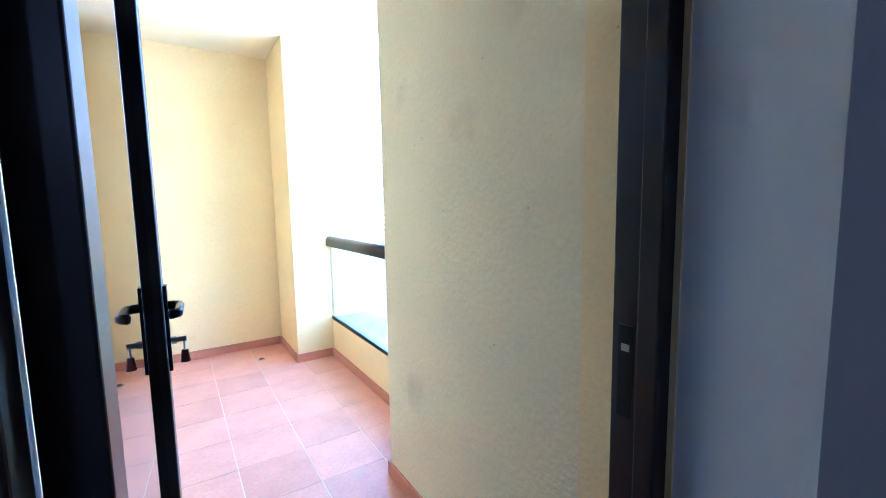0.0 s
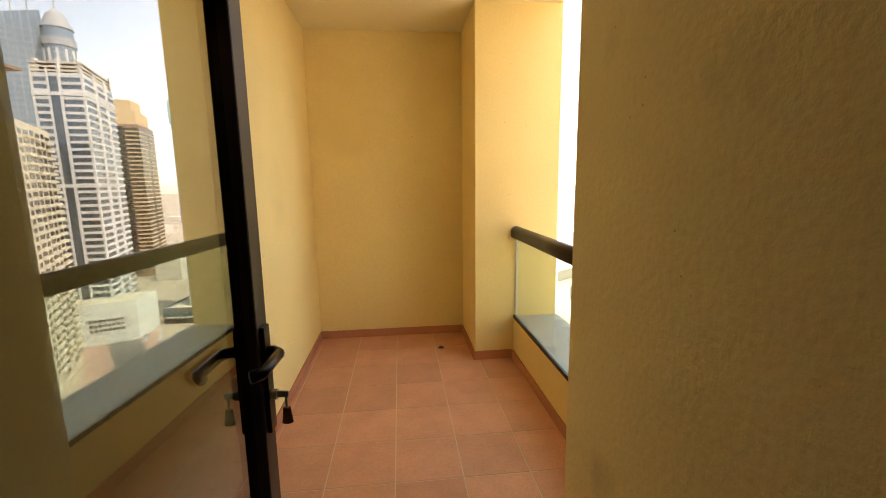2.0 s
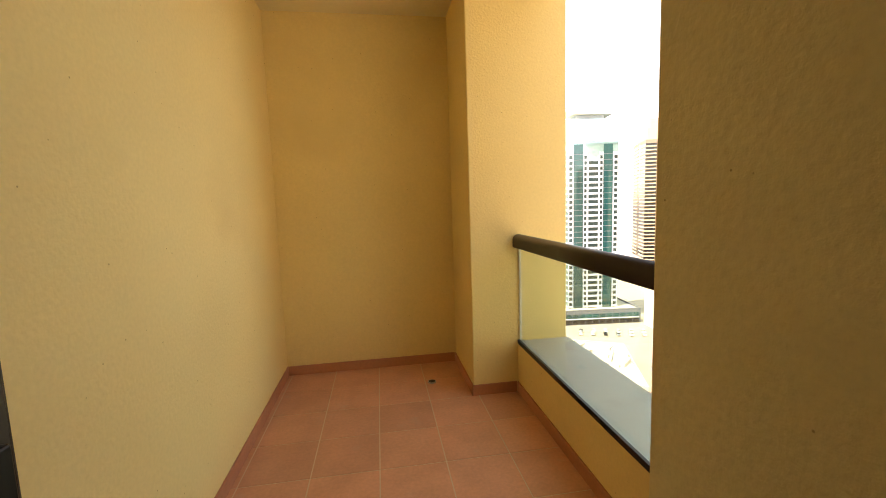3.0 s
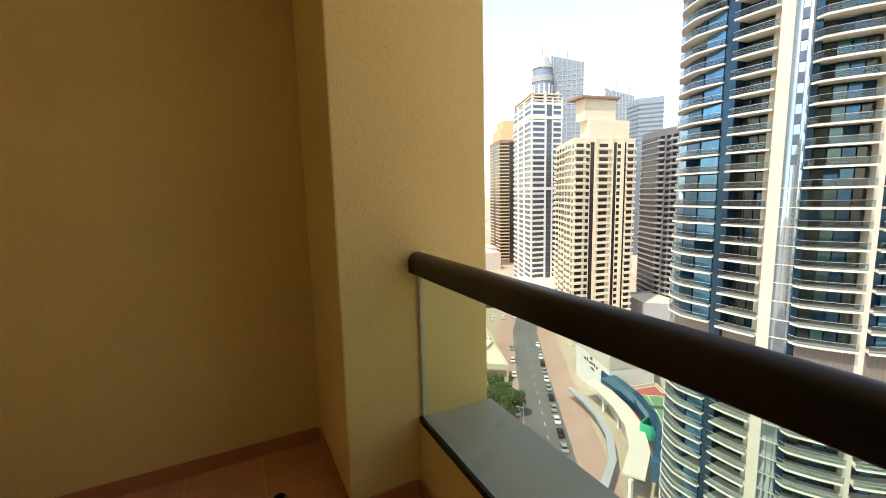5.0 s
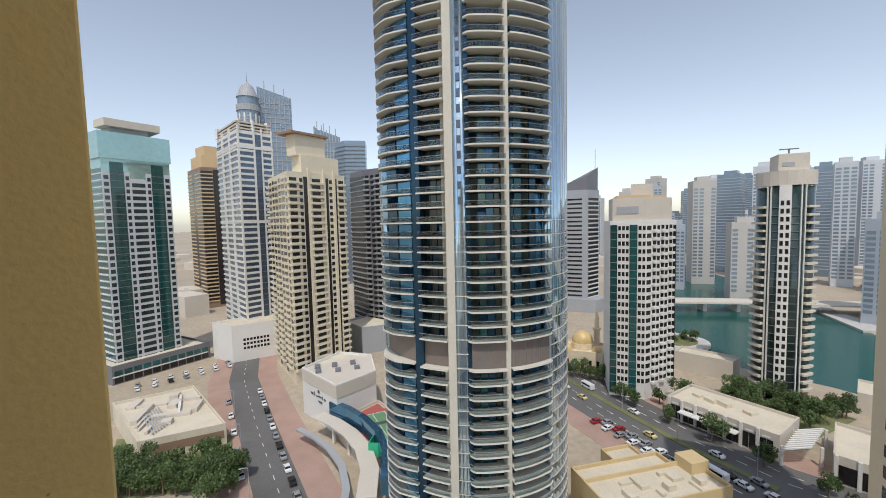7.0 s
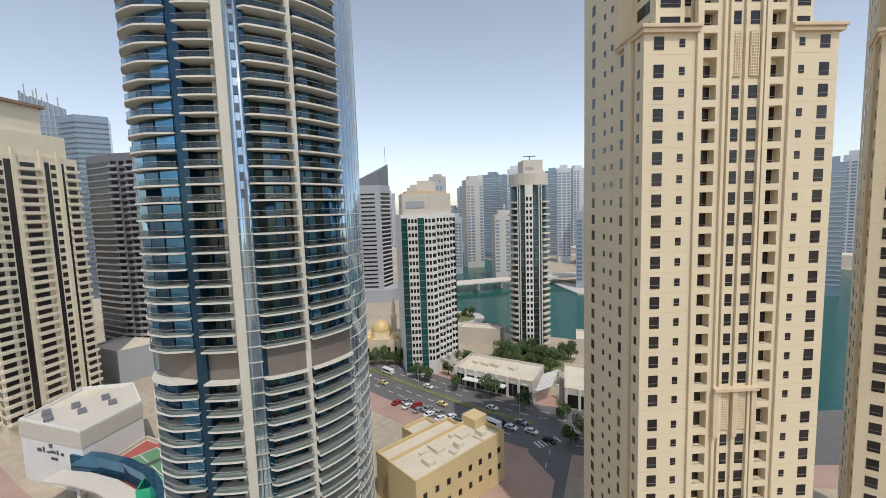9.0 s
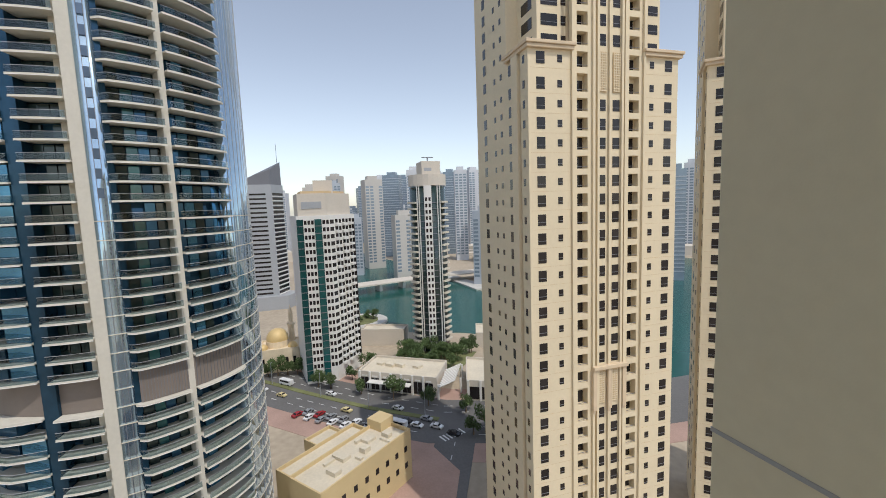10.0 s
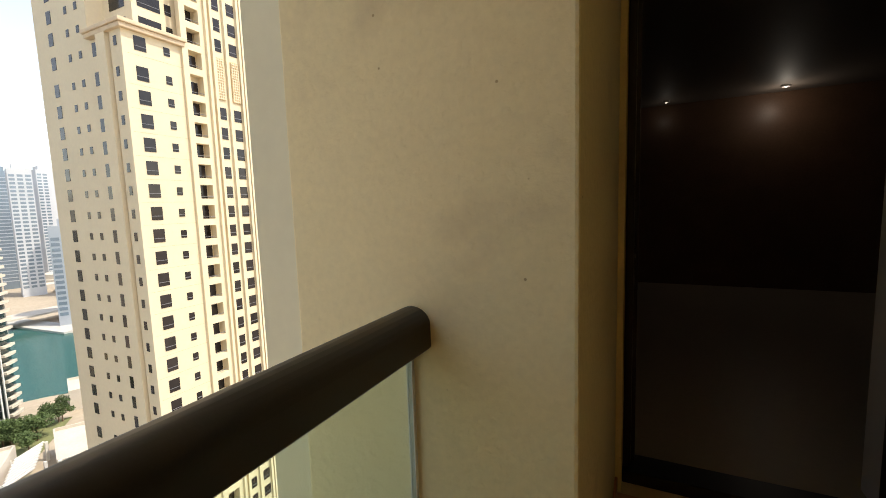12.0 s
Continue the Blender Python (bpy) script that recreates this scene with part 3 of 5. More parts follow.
# cream tower with punched windows and recessed balconies
def cream_tower(label):
    t = thing("cream_tower", label, "apartment tower", "cream towers")
    x0, ya, xb, top, wide, deep = 62, -30.4, 85, 26.0, 28.9, 1.3
    yb = ya - wide
    f = face_frame((x0, ya), (x0, yb))
    g = face_frame((xb, ya), (x0, ya))
    part("lower_body", box_bm((x0 + deep, yb, GROUND), (xb, ya, top)), CREAM, t)
    part("upper_body", box_bm((x0 + 1.6, yb + 2.6, top), (x0 + 8.4, ya - 2.2, top + 24)), CREAM, t)
    part("rear_body", box_bm((x0 + 8.4, yb + 1.0, top), (xb, ya, top + 24)), CREAM, t)
    # front layer: solid strips between two columns of deep loggias
    bays = ((8.48, 10.52), (18.65, 20.7))
    for a0, a1, hi in ((-0.35, 7.9, top), (7.9, bays[0][0], top + 24), (bays[0][1], bays[1][0], top + 24), (bays[1][1], 21.3, top + 24), (21.3, wide, top)):
        part("front_strip", box_bm((x0, ya - a1, GROUND), (x0 + deep - 0.002, ya - a0, hi)), CREAM, t)
    for lo, hi in (((x0 - 0.6, ya - 7.7, top - 0.7), (x0 + 1.8, ya + 0.8, top - 0.1)), ((x0 - 0.85, ya - 7.9, top - 0.1), (x0 + 1.8, ya + 1.0, top + 0.45)),
                   ((x0 - 0.6, yb - 0.5, top - 0.7), (x0 + 1.8, yb + 7.4, top - 0.1)), ((x0 - 0.85, yb - 0.7, top - 0.1), (x0 + 1.8, yb + 7.6, top + 0.45)),
                   ((x0 + 1.8, ya - 2, top - 0.7), (x0 + 8.0, ya + 0.8, top - 0.1)), ((x0 + 1.8, ya - 2, top - 0.1), (x0 + 8.3, ya + 1.0, top + 0.45))):
        part("cornice", box_bm(lo, hi, 0.1), CORNICE, t)
    zs = [23.97, 20.09] + [16.99 - 3.1 * k for k in range(16)] + [-33.54 - 3.1 * k for k in range(11)]
    tops = [27.4 + 3.1 * k for k in range(7)]
    flats = [(1.85, 1.5, 1.85), (5.3, 0.85, 1.15), (23.3, 0.85, 1.15), (26.8, 1.5, 1.85)]
    mids = [(13.3, 1.35, 1.85), (16.05, 1.35, 1.85)]
    screens = ((22.3, 6.4), (-31.8, 6.1))

    def punched(face, a, z, w, h, out=0.0):
        on_face("window", WIN, t, face, a, z, w, h, 0.05, out)
        on_face("transom", DKGREY, t, face, a, z - h * 0.2, w, 0.07, 0.09, out)

    for z in zs + tops:
        upper = z > top
        for a0, a1 in bays:
            mid, w = (a0 + a1) / 2, a1 - a0
            # glazed door, its dark pane widened to put shade into the loggia
            on_face("glazed_door", WIN, t, f, mid - 0.06, z, w * 0.9, 2.1, 0.06, -deep if not upper else -1.55)
            on_face("balcony_front", CREAM, t, f, mid, z - 1.55, w - 0.01, 1.0, deep, -deep)
            on_face("balcony_rail", DKGREY, t, f, mid, z - 0.72, w, 0.06, 0.06, -0.1)
        for a, w, h in mids:
            if not any(abs(z - c) < hh / 2 + 0.6 for c, hh in screens):
                punched(f, a, z, w, h)
        if upper:
            punched(f, 4.4, z, 3.0, 1.8, -1.6)
            punched(f, 7.0, z, 0.9, 1.5, -1.6)
            punched(f, 22.6, z, 0.7, 1.5, -1.6)
            punched(f, 24.8, z, 2.0, 1.6, -1.6)
        else:
            for a, w, h in flats:
                punched(f, a, z, w, h)
        for a, w, h in ((21.6, 0.7, 1.2), (15.9, 1.1, 1.8), (12.2, 0.75, 1.0), (9.4, 0.75, 1.0), (4.6, 1.3, 1.8)):
            if upper and a > 14.6:
                if a < 20:
                    on_face("window", WIN, t, g, 18.0, z, 3.6, 1.8, 0.05, -2.2)
                continue
            on_face("window", WIN, t, g, a, z, w, h, 0.05, 0.35 if a > 20 else 0.0)
        if not upper:
            on_face("panel_joint", CREAMD, t, f, 3.7, z - 1.55, 7.4, 0.04, 0.012, 0)
            on_face("panel_joint", CREAMD, t, f, 25.2, z - 1.55, 7.0, 0.04, 0.012, 0)
    # corner block and pilaster that frame the side face
    part("corner_block", box_bm((x0 + deep, ya, GROUND), (x0 + 2.6, ya + 0.35, top)), CREAM, t)
    on_face("pilaster", CREAM, t, g, 18.9, (GROUND + top) / 2, 2.2, top - GROUND, 0.75, 0)
    for a in (7.55, 11.5, 12.35, 14.65, 17.1, 17.75, 21.55):
        on_face("rib", CREAM, t, f, a, (GROUND + top + 22) / 2, 0.42, top + 22 - GROUND, 0.42, 0)
    for zc, hh in screens:
        for a in (13.3, 16.05):
            on_face("lattice_screen", CREAMD, t, f, a, zc, 1.45, hh, 0.10, 0.06)
            n = int(hh / 0.42)
            for k in range(n):
                on_face("lattice_bar", CREAM, t, f, a, zc - hh / 2 + 0.2 + k * 0.42, 1.3, 0.12, 0.08, 0.17)
            for k in range(4):
                on_face("lattice_bar", CREAM, t, f, a - 0.54 + k * 0.36, zc, 0.11, hh - 0.2, 0.07, 0.17)
    part("hood", box_bm((x0 - 0.95, ya - 18.4, -28.4), (x0, ya - 11.2, -27.7), 0.1), CORNICE, t)
    for a in (11.6, 14.68, 17.75):
        on_face("bracket", CORNICE, t, f, a, -32.1, 0.75, 7.4, 0.7, 0)
        on_face("corbel", CORNICE, t, f, a, -36.1, 0.6, 0.6, 0.5, 0)
    return t


cream_tower("tall cream apartment tower with small dark windows and lattice screens")
second = cream_tower("second cream apartment tower further along the street")
second.matrix_basis = Matrix.Translation((63.9, -68.6, 0)) @ Matrix.Rotation(radians(-42.5), 4, "Z") @ Matrix.Translation((-62, 30.4, 0))


# round blue glass tower
EYE = Vector((1.65, 2.45))
RC, RR = Vector((93.1, 37.8)), 21.6


def on_circle(deg, r):
    """Angle on the round tower at which a line of sight of that bearing from the balcony first meets it."""
    d = Vector((math.cos(radians(deg)), math.sin(radians(deg))))
    o = EYE - RC
    b = o.dot(d)
    disc = max(b * b - (o.dot(o) - r * r), 0)
    p = o + d * (-b - math.sqrt(disc))
    return math.atan2(p.y, p.x)


def arc_bm(a0, a1, r0, r1, z0, z1, seg=8):
    """A curved bar; a radius may be a function of the share of the way along it."""
    bm = bmesh.new()
    rows = []
    for k in range(seg + 1):
        u = k / seg
        a = a0 + (a1 - a0) * u
        c, s = math.cos(a), math.sin(a)
        lo, hi = (r(u) if callable(r) else r for r in (r0, r1))
        rows.append([bm.verts.new((RC.x + r * c, RC.y + r * s, z)) for r, z in ((lo, z0), (hi, z0), (hi, z1), (lo, z1))])
    for p, q in zip(rows, rows[1:]):
        for i in range(4):
            bm.faces.new((p[i], p[(i + 1) % 4], q[(i + 1) % 4], q[i]))
    bm.faces.new(rows[0])
    bm.faces.new(rows[-1][::-1])
    bmesh.ops.recalc_face_normals(bm, faces=bm.faces)
    return bm


def round_tower():
    t = thing("round_glass_tower", "tall curved blue glass tower with stacked white balconies", "apartment tower")
    H, top, plant = 2.8, 62, -27.1
    ang = [on_circle(d, RR) for d in (33.6, 29.55, 28.45, 24.75, 23.75, 22.0, 21.45, 16.65, 16.0, 10.75)]
    L0, L1, L2, L3, L4, L5, L6, L7, L8, L9 = [a + 2 * math.pi if a < 0 else a for a in ang]
    part("core", arc_bm(0, 2 * math.pi - 0.001, 2, RR - 2.6, GROUND, top, 64), WINDEEP, t, "deep blue reflective glazing", True)
    part("glass_end", arc_bm(L9, L9 + 1.7, RR - 2.5, RR - 0.1, GROUND, top, 30), WINPALE, t, "pale mirror glass curve", True)
    part("glass_strip", arc_bm(L4, L5, RR - 2.5, RR - 0.6, GROUND, top, 4), WINPALE, t, "pale mirror glass strip", True)
    part("glass_back", arc_bm(L0 - 1.2, L0, RR - 2.5, RR - 0.5, GROUND, top, 20), WINPALE, t, "", True)
    part("white_fin", arc_bm(L3, L4, RR - 2.5, lambda u: RR + 0.25 - 0.6 * u, GROUND, top, 3), SLABW, t, "white vertical fin")
    part("white_column", arc_bm(L7, L8, RR - 2.5, RR - 0.1, GROUND, top, 2), SLABW, t, "white vertical column")
    part("blue_strip", arc_bm(L1, L2, RR - 2.5, RR - 0.3, GROUND, top, 2), WINDEEP, t, "deep blue glass strip")
    part("blue_strip", arc_bm(L5, L6, RR - 2.5, RR - 0.5, GROUND, top, 2), WINDEEP, t, "deep blue glass strip")
    LW = L2 + (L3 - L2) * 0.78
    part("loggia_wall", arc_bm(LW, L3, RR - 2.5, RR - 1.3, GROUND, top, 2), SLABC, t, "beige loggia side wall")

    def wedge(u):
        return RR + 0.15 + 1.5 * min(1.0, min(u, 1 - u) / 0.34)

    def prow(u):
        return RR + 0.95 * min(1.0, 0.1 + u / 0.14)

    # start, end, edge line, glazing line, pane glass
    bays = [(L0, L1, wedge, RR - 0.25, (WINBLUE, WINBLUE, WINDEEP)), (L2, L3, lambda u: RR + 0.95, RR - 2.1, (WIN, WINDARK)),
            (L5, L7, prow, RR - 1.9, (WINDEEP, WINTEAL, WINDARK)), (L8, L9, lambda u: RR + 1.0 - 0.4 * max(0.0, u - 0.9) / 0.1, RR - 2.0, (WINDEEP, WINDARK, WINBLUE))]
    levels = [plant + H * k for k in range(-15, 32)]
    for b, (a0, a1, edge, line, kinds) in enumerate(bays):
        seg = 9 if b != 2 else 14
        slab = mesh_of("slab", arc_bm(a0, a1, RR - 2.6, edge, -0.10, 0.12, seg), SLABW)
        lip = mesh_of("drip_edge", arc_bm(a0, a1, lambda u: edge(u) - 0.1, lambda u: edge(u) + 0.05, -0.17, -0.105, seg), WHITEC)
        bal = mesh_of("balustrade", arc_bm(a0, a1, lambda u: edge(u) - 0.15, lambda u: edge(u) - 0.10, 0.13, 1.05, seg), BALUST)
        rail = mesh_of("top_rail", arc_bm(a0, a1, lambda u: edge(u) - 0.17, lambda u: edge(u) - 0.08, 1.055, 1.10, seg), GREYC)
        p_start, p_end = (a0, LW) if b == 1 else (L6, a1) if b == 2 else (a0, a1)
        n = 3 if b < 2 else max(4, int(abs(p_end - p_start) * RR / 1.9))
        panes = []
        for k in range(n):
            p0, p1 = p_start + (p_end - p_start) * (k + 0.05) / n, p_start + (p_end - p_start) * (k + 0.95) / n
            panes.append(mesh_of("pane", arc_bm(p0, p1, RR - 2.55, line + 0.06 * (k % 2), 0.18, H - 0.35, 1), kinds[(k * 2 + b) % len(kinds)]))
        for i, z in enumerate(levels):
            if i == 16:
                continue
            for nm, me in (("slab", slab), ("drip_edge", lip), ("balustrade", bal), ("top_rail", rail)):
                if i == 15 and nm in ("balustrade", "top_rail"):
                    continue
                o = new(nm, me)
                o.parent, o.location = t, (0, 0, z)
            if i != 15:
                for k, me in enumerate(panes):
                    if (k * 3 + i * 2 + b) % 7 == 6:
                        continue
                    q = new("pane", me)
                    q.parent, q.location = t, (0, 0, z)
        band = part("louvre_band", arc_bm(p_start, a1, RR - 2.5, RR - (0.1 if b > 1 else 0.9), plant + 0.17, plant + 2 * H - 0.35, 10), LOUVRE, t, "taupe louvred plant floor")
        for k in range(16 if b > 1 else 0):
            w = p_start + (a1 - p_start) * (k + 0.5) / 16
            part("louvre_fin", arc_bm(w, w + 0.004, RR - 0.1, RR - 0.02, plant + 0.2, plant + 2 * H - 0.4, 1), DKGREY, band)
    # floor lines, mullions and vents on the mirror glass
    for a0, a1, r in ((L4, L5, RR - 0.6), (L9, L9 + 1.2, RR - 0.1)):
        line = mesh_of("floor_line", arc_bm(a0, a1, r, r + 0.1, -0.06, 0.06, 12), SLABC)
        for z in levels[:26]:
            o = new("floor_line", line)
            o.parent, o.location = t, (0, 0, z)
    vent = mesh_of("vent_window", arc_bm(L4 + (L5 - L4) * 0.36, L4 + (L5 - L4) * 0.66, RR - 0.6, RR - 0.52, 0.5, 1.9, 1), WINSTEEL)
    for z in levels[26:]:
        o = new("vent_window", vent)
        o.parent, o.location = t, (0, 0, z)
    for k in range(1, 3):
        w = L4 + (L5 - L4) * k / 3
        part("mullion", arc_bm(w, w + 0.003, RR - 0.6, RR - 0.55, GROUND, top, 1), DKGREY, t)
    for k in range(1, 11):
        w = L9 + 0.8 * k / 11
        part("mullion", arc_bm(w, w + 0.002, RR - 0.1, RR - 0.06, GROUND, top, 1), GREYC, t)
    return t


round_tower()


def block_tower(name, label, pts, z1, body, glazing, spec, floor_h=3.2, z0=GROUND, edge=0.5, slab_mat=None, parapet=1.2):
    """A tower on a plan whose first faces are seen; spec: for each of them (kind, share of width) runs of bays."""
    t = thing(name, label, "apartment tower")
    part("body", prism_bm(pts, z0, z1), body, t)
    for fi, runs in enumerate(spec):
        f = face_frame(pts[fi], pts[fi + 1])
        total = sum(r[1] for r in runs)
        at = 0.0
        for kind, share in runs:
            w = f[3] * share / total
            mid = at + w / 2
            zs = floors(z0 + 6, z1 - parapet, floor_h)
            if kind == "g":
                on_face("glass_strip", glazing, t, f, mid, (z0 + z1) / 2, w * 0.92, z1 - z0 - 3, 0.3, 0)
                for z in zs:
                    on_face("mullion", DKGREY, t, f, mid, z, w * 0.92, 0.25, 0.06, 0.3)
            elif kind == "p":
                on_face("pier", slab_mat or body, t, f, mid, (z0 + z1) / 2 + 1, w, z1 - z0 + 2, 0.7, 0)
            elif kind in "cq":
                hi = z1 - (9 if kind == "q" else 6)
                on_face("window_pier", slab_mat or body, t, f, mid, (z0 + hi) / 2, w, hi - z0, 0.35, 0)
                for z in [v for v in zs if v < hi - 3]:
                    on_face("window", WINDARK, t, f, mid, z + 1.5, w * (0.62 if kind == "c" else 0.82), floor_h * 0.6, 0.06, 0.35)
            elif kind == "d":
                on_face("dark_strip", WIN, t, f, mid, (z0 + z1) / 2, w * 0.9, z1 - z0 - 4, 0.06, 0)
            else:
                for z in zs:
                    if kind == "w":
                        on_face("window", WIN, t, f, mid, z + 1.5, w * 0.72, floor_h * 0.55, 0.08, 0)
                    elif kind == "b":
                        on_face("window", WIN, t, f, mid, z + 1.7, w * 0.62, floor_h * 0.5, 0.08, 0)
                        on_face("balcony", slab_mat or body, t, f, mid, z + 0.25, w * 0.98, 0.95, 1.15, 0)
                    elif kind == "s":
                        on_face("window_band", glazing, t, f, mid, z + 1.6, w, floor_h * 0.6, 0.08, 0)
                        on_face("slab_edge", slab_mat or body, t, f, mid, z, w, edge, 0.6, 0)
            at += w
    return t


# light tower with teal strips by the avenue
bw = block_tower("white_teal_tower", "white apartment tower with dark teal glass strips", [(180, 12.3), (180, -0.7), (194.5, -12), (206, 4), (200, 16)], -0.7,
                 WHITEC, WINTEAL, [[("g", 2.4), ("w", 1.2), ("w", 1.2), ("w", 1.2), ("g", 2.6), ("w", 1.3), ("w", 1.2)], [("w", 1.6), ("b", 1.3), ("w", 1), ("b", 1.3), ("w", 1), ("b", 1.3), ("d", 1)]], 3.05)
part("crown", prism_bm([(181, 11.5), (181, 0), (194, -10.2), (204, 4), (199, 14)], -0.7, 8.4), BEIGEC, bw)
part("crown_panel", box_bm((180.8, 2, 2.2), (181.05, 10, 5)), GREYC, bw)
part("plant_room", box_bm((186, -3, 8.4), (196, 5, 14)), BEIGEC, bw)
part("roof_rim", prism_bm([(182, 10), (182, 0.5), (193.6, -8), (202, 4), (198, 12)], 8.4, 9.4), CREAMD, bw)

# round-fronted tower in the canal bend
def round_front():
    t = thing("dark_round_tower", "dark glass and white tower with rounded balcony stacks", "apartment tower")
    c = Vector((207, -50))

    def wedge_bm(deg0, deg1, r0, r1, z0, z1, seg=5):
        def ring(r, degs):
            return [(c.x + r * math.cos(radians(d)), c.y + r * math.sin(radians(d))) for d in degs]
        degs = [deg0 + (deg1 - deg0) * k / seg for k in range(seg + 1)]
        return prism_bm(ring(r1, degs) + ring(r0, degs[::-1]), z0, z1)

    bm = bmesh.new()
    bmesh.ops.create_cone(bm, cap_ends=True, segments=36, radius1=9.2, radius2=9.2, depth=83, matrix=Matrix.Translation((c.x, c.y, GROUND + 41.5)))
    part("body", bm, WINDARK, t, "dark green glazing", True)
    part("window_pier", wedge_bm(156, 178, 8, 9.7, GROUND, 11.5), WHITEC, t)
    for d in (132, 139, 196, 205):
        part("pier", wedge_bm(d, d + 2.4, 8, 9.6, GROUND, 11.5, 2), WHITEC, t)
    zs = floors(GROUND + 5, 9, 3.05)
    pier_windows = [mesh_of("window", wedge_bm(d, d + 6, 9.6, 9.76, 0.8, 2.6, 2), WIN) for d in (159, 169)]
    curves = [(mesh_of("balcony", wedge_bm(98, 131, 8.5, 10.9, -0.2, 0.65, 6), SLABC)), (mesh_of("balcony", wedge_bm(208, 240, 8.5, 10.7, -0.2, 0.65, 6), SLABC)),
              (mesh_of("floor_edge", wedge_bm(141.5, 155.8, 9, 9.35, -0.1, 0.12, 3), DKGREY)), (mesh_of("floor_edge", wedge_bm(178.2, 195.8, 9, 9.35, -0.1, 0.12, 3), DKGREY))]
    for z in zs:
        for me in pier_windows + curves:
            o = new(me.name.split(".")[0], me)
            o.parent, o.location = t, (0, 0, z)
    part("crown", wedge_bm(90, 250, 0.5, 9.6, 11.5, 17, 10), BEIGEC, t)
    part("plant_room", box_bm((c.x - 6.5, c.y - 5.5, 11.2), (c.x + 5, c.y + 4, 23.5), 0.2), BEIGEC, t)
    part("plant_louvre", box_bm((c.x - 6.6, c.y - 1, 18.6), (c.x - 6.48, c.y + 2.8, 20.2)), GREYC, t)
    piece("roof_crane", DKGREY, t, (c.x - 3, c.y, 25.5), (0.5, 6, 0.4))
    piece("crane_mast", DKGREY, t, (c.x - 3, c.y, 24.4), (0.5, 0.5, 2.2))


round_front()

c2 = block_tower("beige_balcony_tower", "beige apartment tower with rows of balconies", [(159, 176), (138.4, 141.9), (170, 135.6), (190, 168)], 24.5, PALEB, WIN,
                 [[("b", 2), ("d", 1), ("b", 2), ("d", 1), ("b", 2), ("w", 1)],
                  [("b", 2.4), ("w", 1), ("d", 0.9), ("p", 0.5), ("b", 3), ("p", 0.5), ("d", 0.9), ("w", 1), ("p", 0.5), ("d", .6), ("b", 2)]], 3.05, slab_mat=PALEB)
part("upper_block", prism_bm([(150, 150), (147, 141.5), (168, 137.5), (176, 152)], 24.5, 32.5), PALEB, c2)
part("plant_block", prism_bm([(147, 150), (146, 143.5), (162, 140.5), (168, 152)], 32.5, 42), PALEB, c2)
part("roof_canopy", prism_bm([(144, 153), (143, 142.5), (163, 138.8), (170, 154)], 42, 43), BROWNC, c2)

wt = block_tower("white_blue_tower", "tall white tower with blue glass bays", [(179, 240), (163.5, 203.1), (184, 199), (200, 236)], 54, WHITEC, WINSTEEL,
                 [[("s", 2), ("p", 0.5), ("s", 2), ("p", .5), ("s", 2)], [("p", 0.4), ("s", 3), ("p", 0.4), ("g", 1.4), ("p", 0.3), ("s", 2), ("p", .3)]], 3.3, edge=1.15, slab_mat=WHITEC)
for x, y in ((165.5, 203.8), (173, 201.5), (182, 200.4), (177, 237)):
    piece("roof_post", WHITEC, wt, (x, y, 57), (1.6, 1.6, 6.5), 0.3)
for belt_z in (2.0, 44.0):
    bands(wt, "belt", [(179, 240), (163.5, 203.1), (184, 199), (200, 236)], [belt_z], 1.6, 0.9, WHITEC)
bands(wt, "roof_rails", [(179, 240), (163.5, 203.1), (184, 199), (200, 236)], [54.5, 56.3, 58.1], 0.9, 0.2, BEIGEC)

br = block_tower("brown_tower", "brown stepped tower with pale balconies", [(255, 385), (240, 345), (262, 335), (280, 380)], 52, BROWNC, WIN,
                 [[("s", 2), ("d", 1), ("s", 2)], [("s", 2), ("d", 1.3), ("s", 2)]], 3.3, edge=1.0, slab_mat=CREAMD)
part("upper_step", prism_bm([(254, 378), (245, 350), (262, 342), (272, 374)], 52, 63), CREAMD, br)
part("upper_step", prism_bm([(255, 372), (249, 352), (261, 347), (268, 370)], 63, 72), CREAMD, br)

teal = block_tower("teal_glass_tower", "green glass tower with pale balcony stacks", [(112, 243), (110.4, 229), (140, 226), (146, 250)], 34, WINGREEN, WINTEAL,
                   [[("s", 1)], [("c", 0.8), ("g", 1.5), ("c", 0.6), ("q", 1.8), ("c", 0.6), ("g", 1.5), ("c", 0.8)]], 3.2, slab_mat=FARWHITE)
part("glass_crown", prism_bm([(111, 242), (109.5, 228.4), (140.6, 225.4), (146.5, 250)], 34, 46.5), WINGREEN, teal)
part("roof_frame", prism_bm([(114, 240), (113, 229), (137, 226.8), (141, 246)], 49.5, 53), BEIGEC, teal)
part("roof_core", prism_bm([(117, 240), (117, 232), (133, 230), (136, 244)], 46.5, 49.5), GREYC, teal)

block_tower("grey_tower", "grey apartment tower behind the beige one", [(222, 172), (212, 154), (209, 139), (232, 132), (240, 164)], 33, DKGREY, WIN,
            [[("s", 1)], [("b", 1.3), ("w", 1), ("b", 1.3), ("p", .3)], [("s", 1), ("w", 1), ("s", 1)]], 3.2, slab_mat=GREYC)
block_tower("slim_brown_tower", "slim brown balcony tower", [(245, 190), (240, 178), (252, 170), (258, 186)], 18, CREAMD, WIN, [[("s", 1)], [("s", 1), ("w", 1)]], 3.2, slab_mat=BEIGEC)
block_tower("blue_slab_tower", "dark blue glass slab tower", [(318, 262), (312, 246), (323, 231), (345, 245)], 76, WINFAR, WINFAR, [[("s", 1)], [("s", 1)]], 3.6, slab_mat=DKGREY)

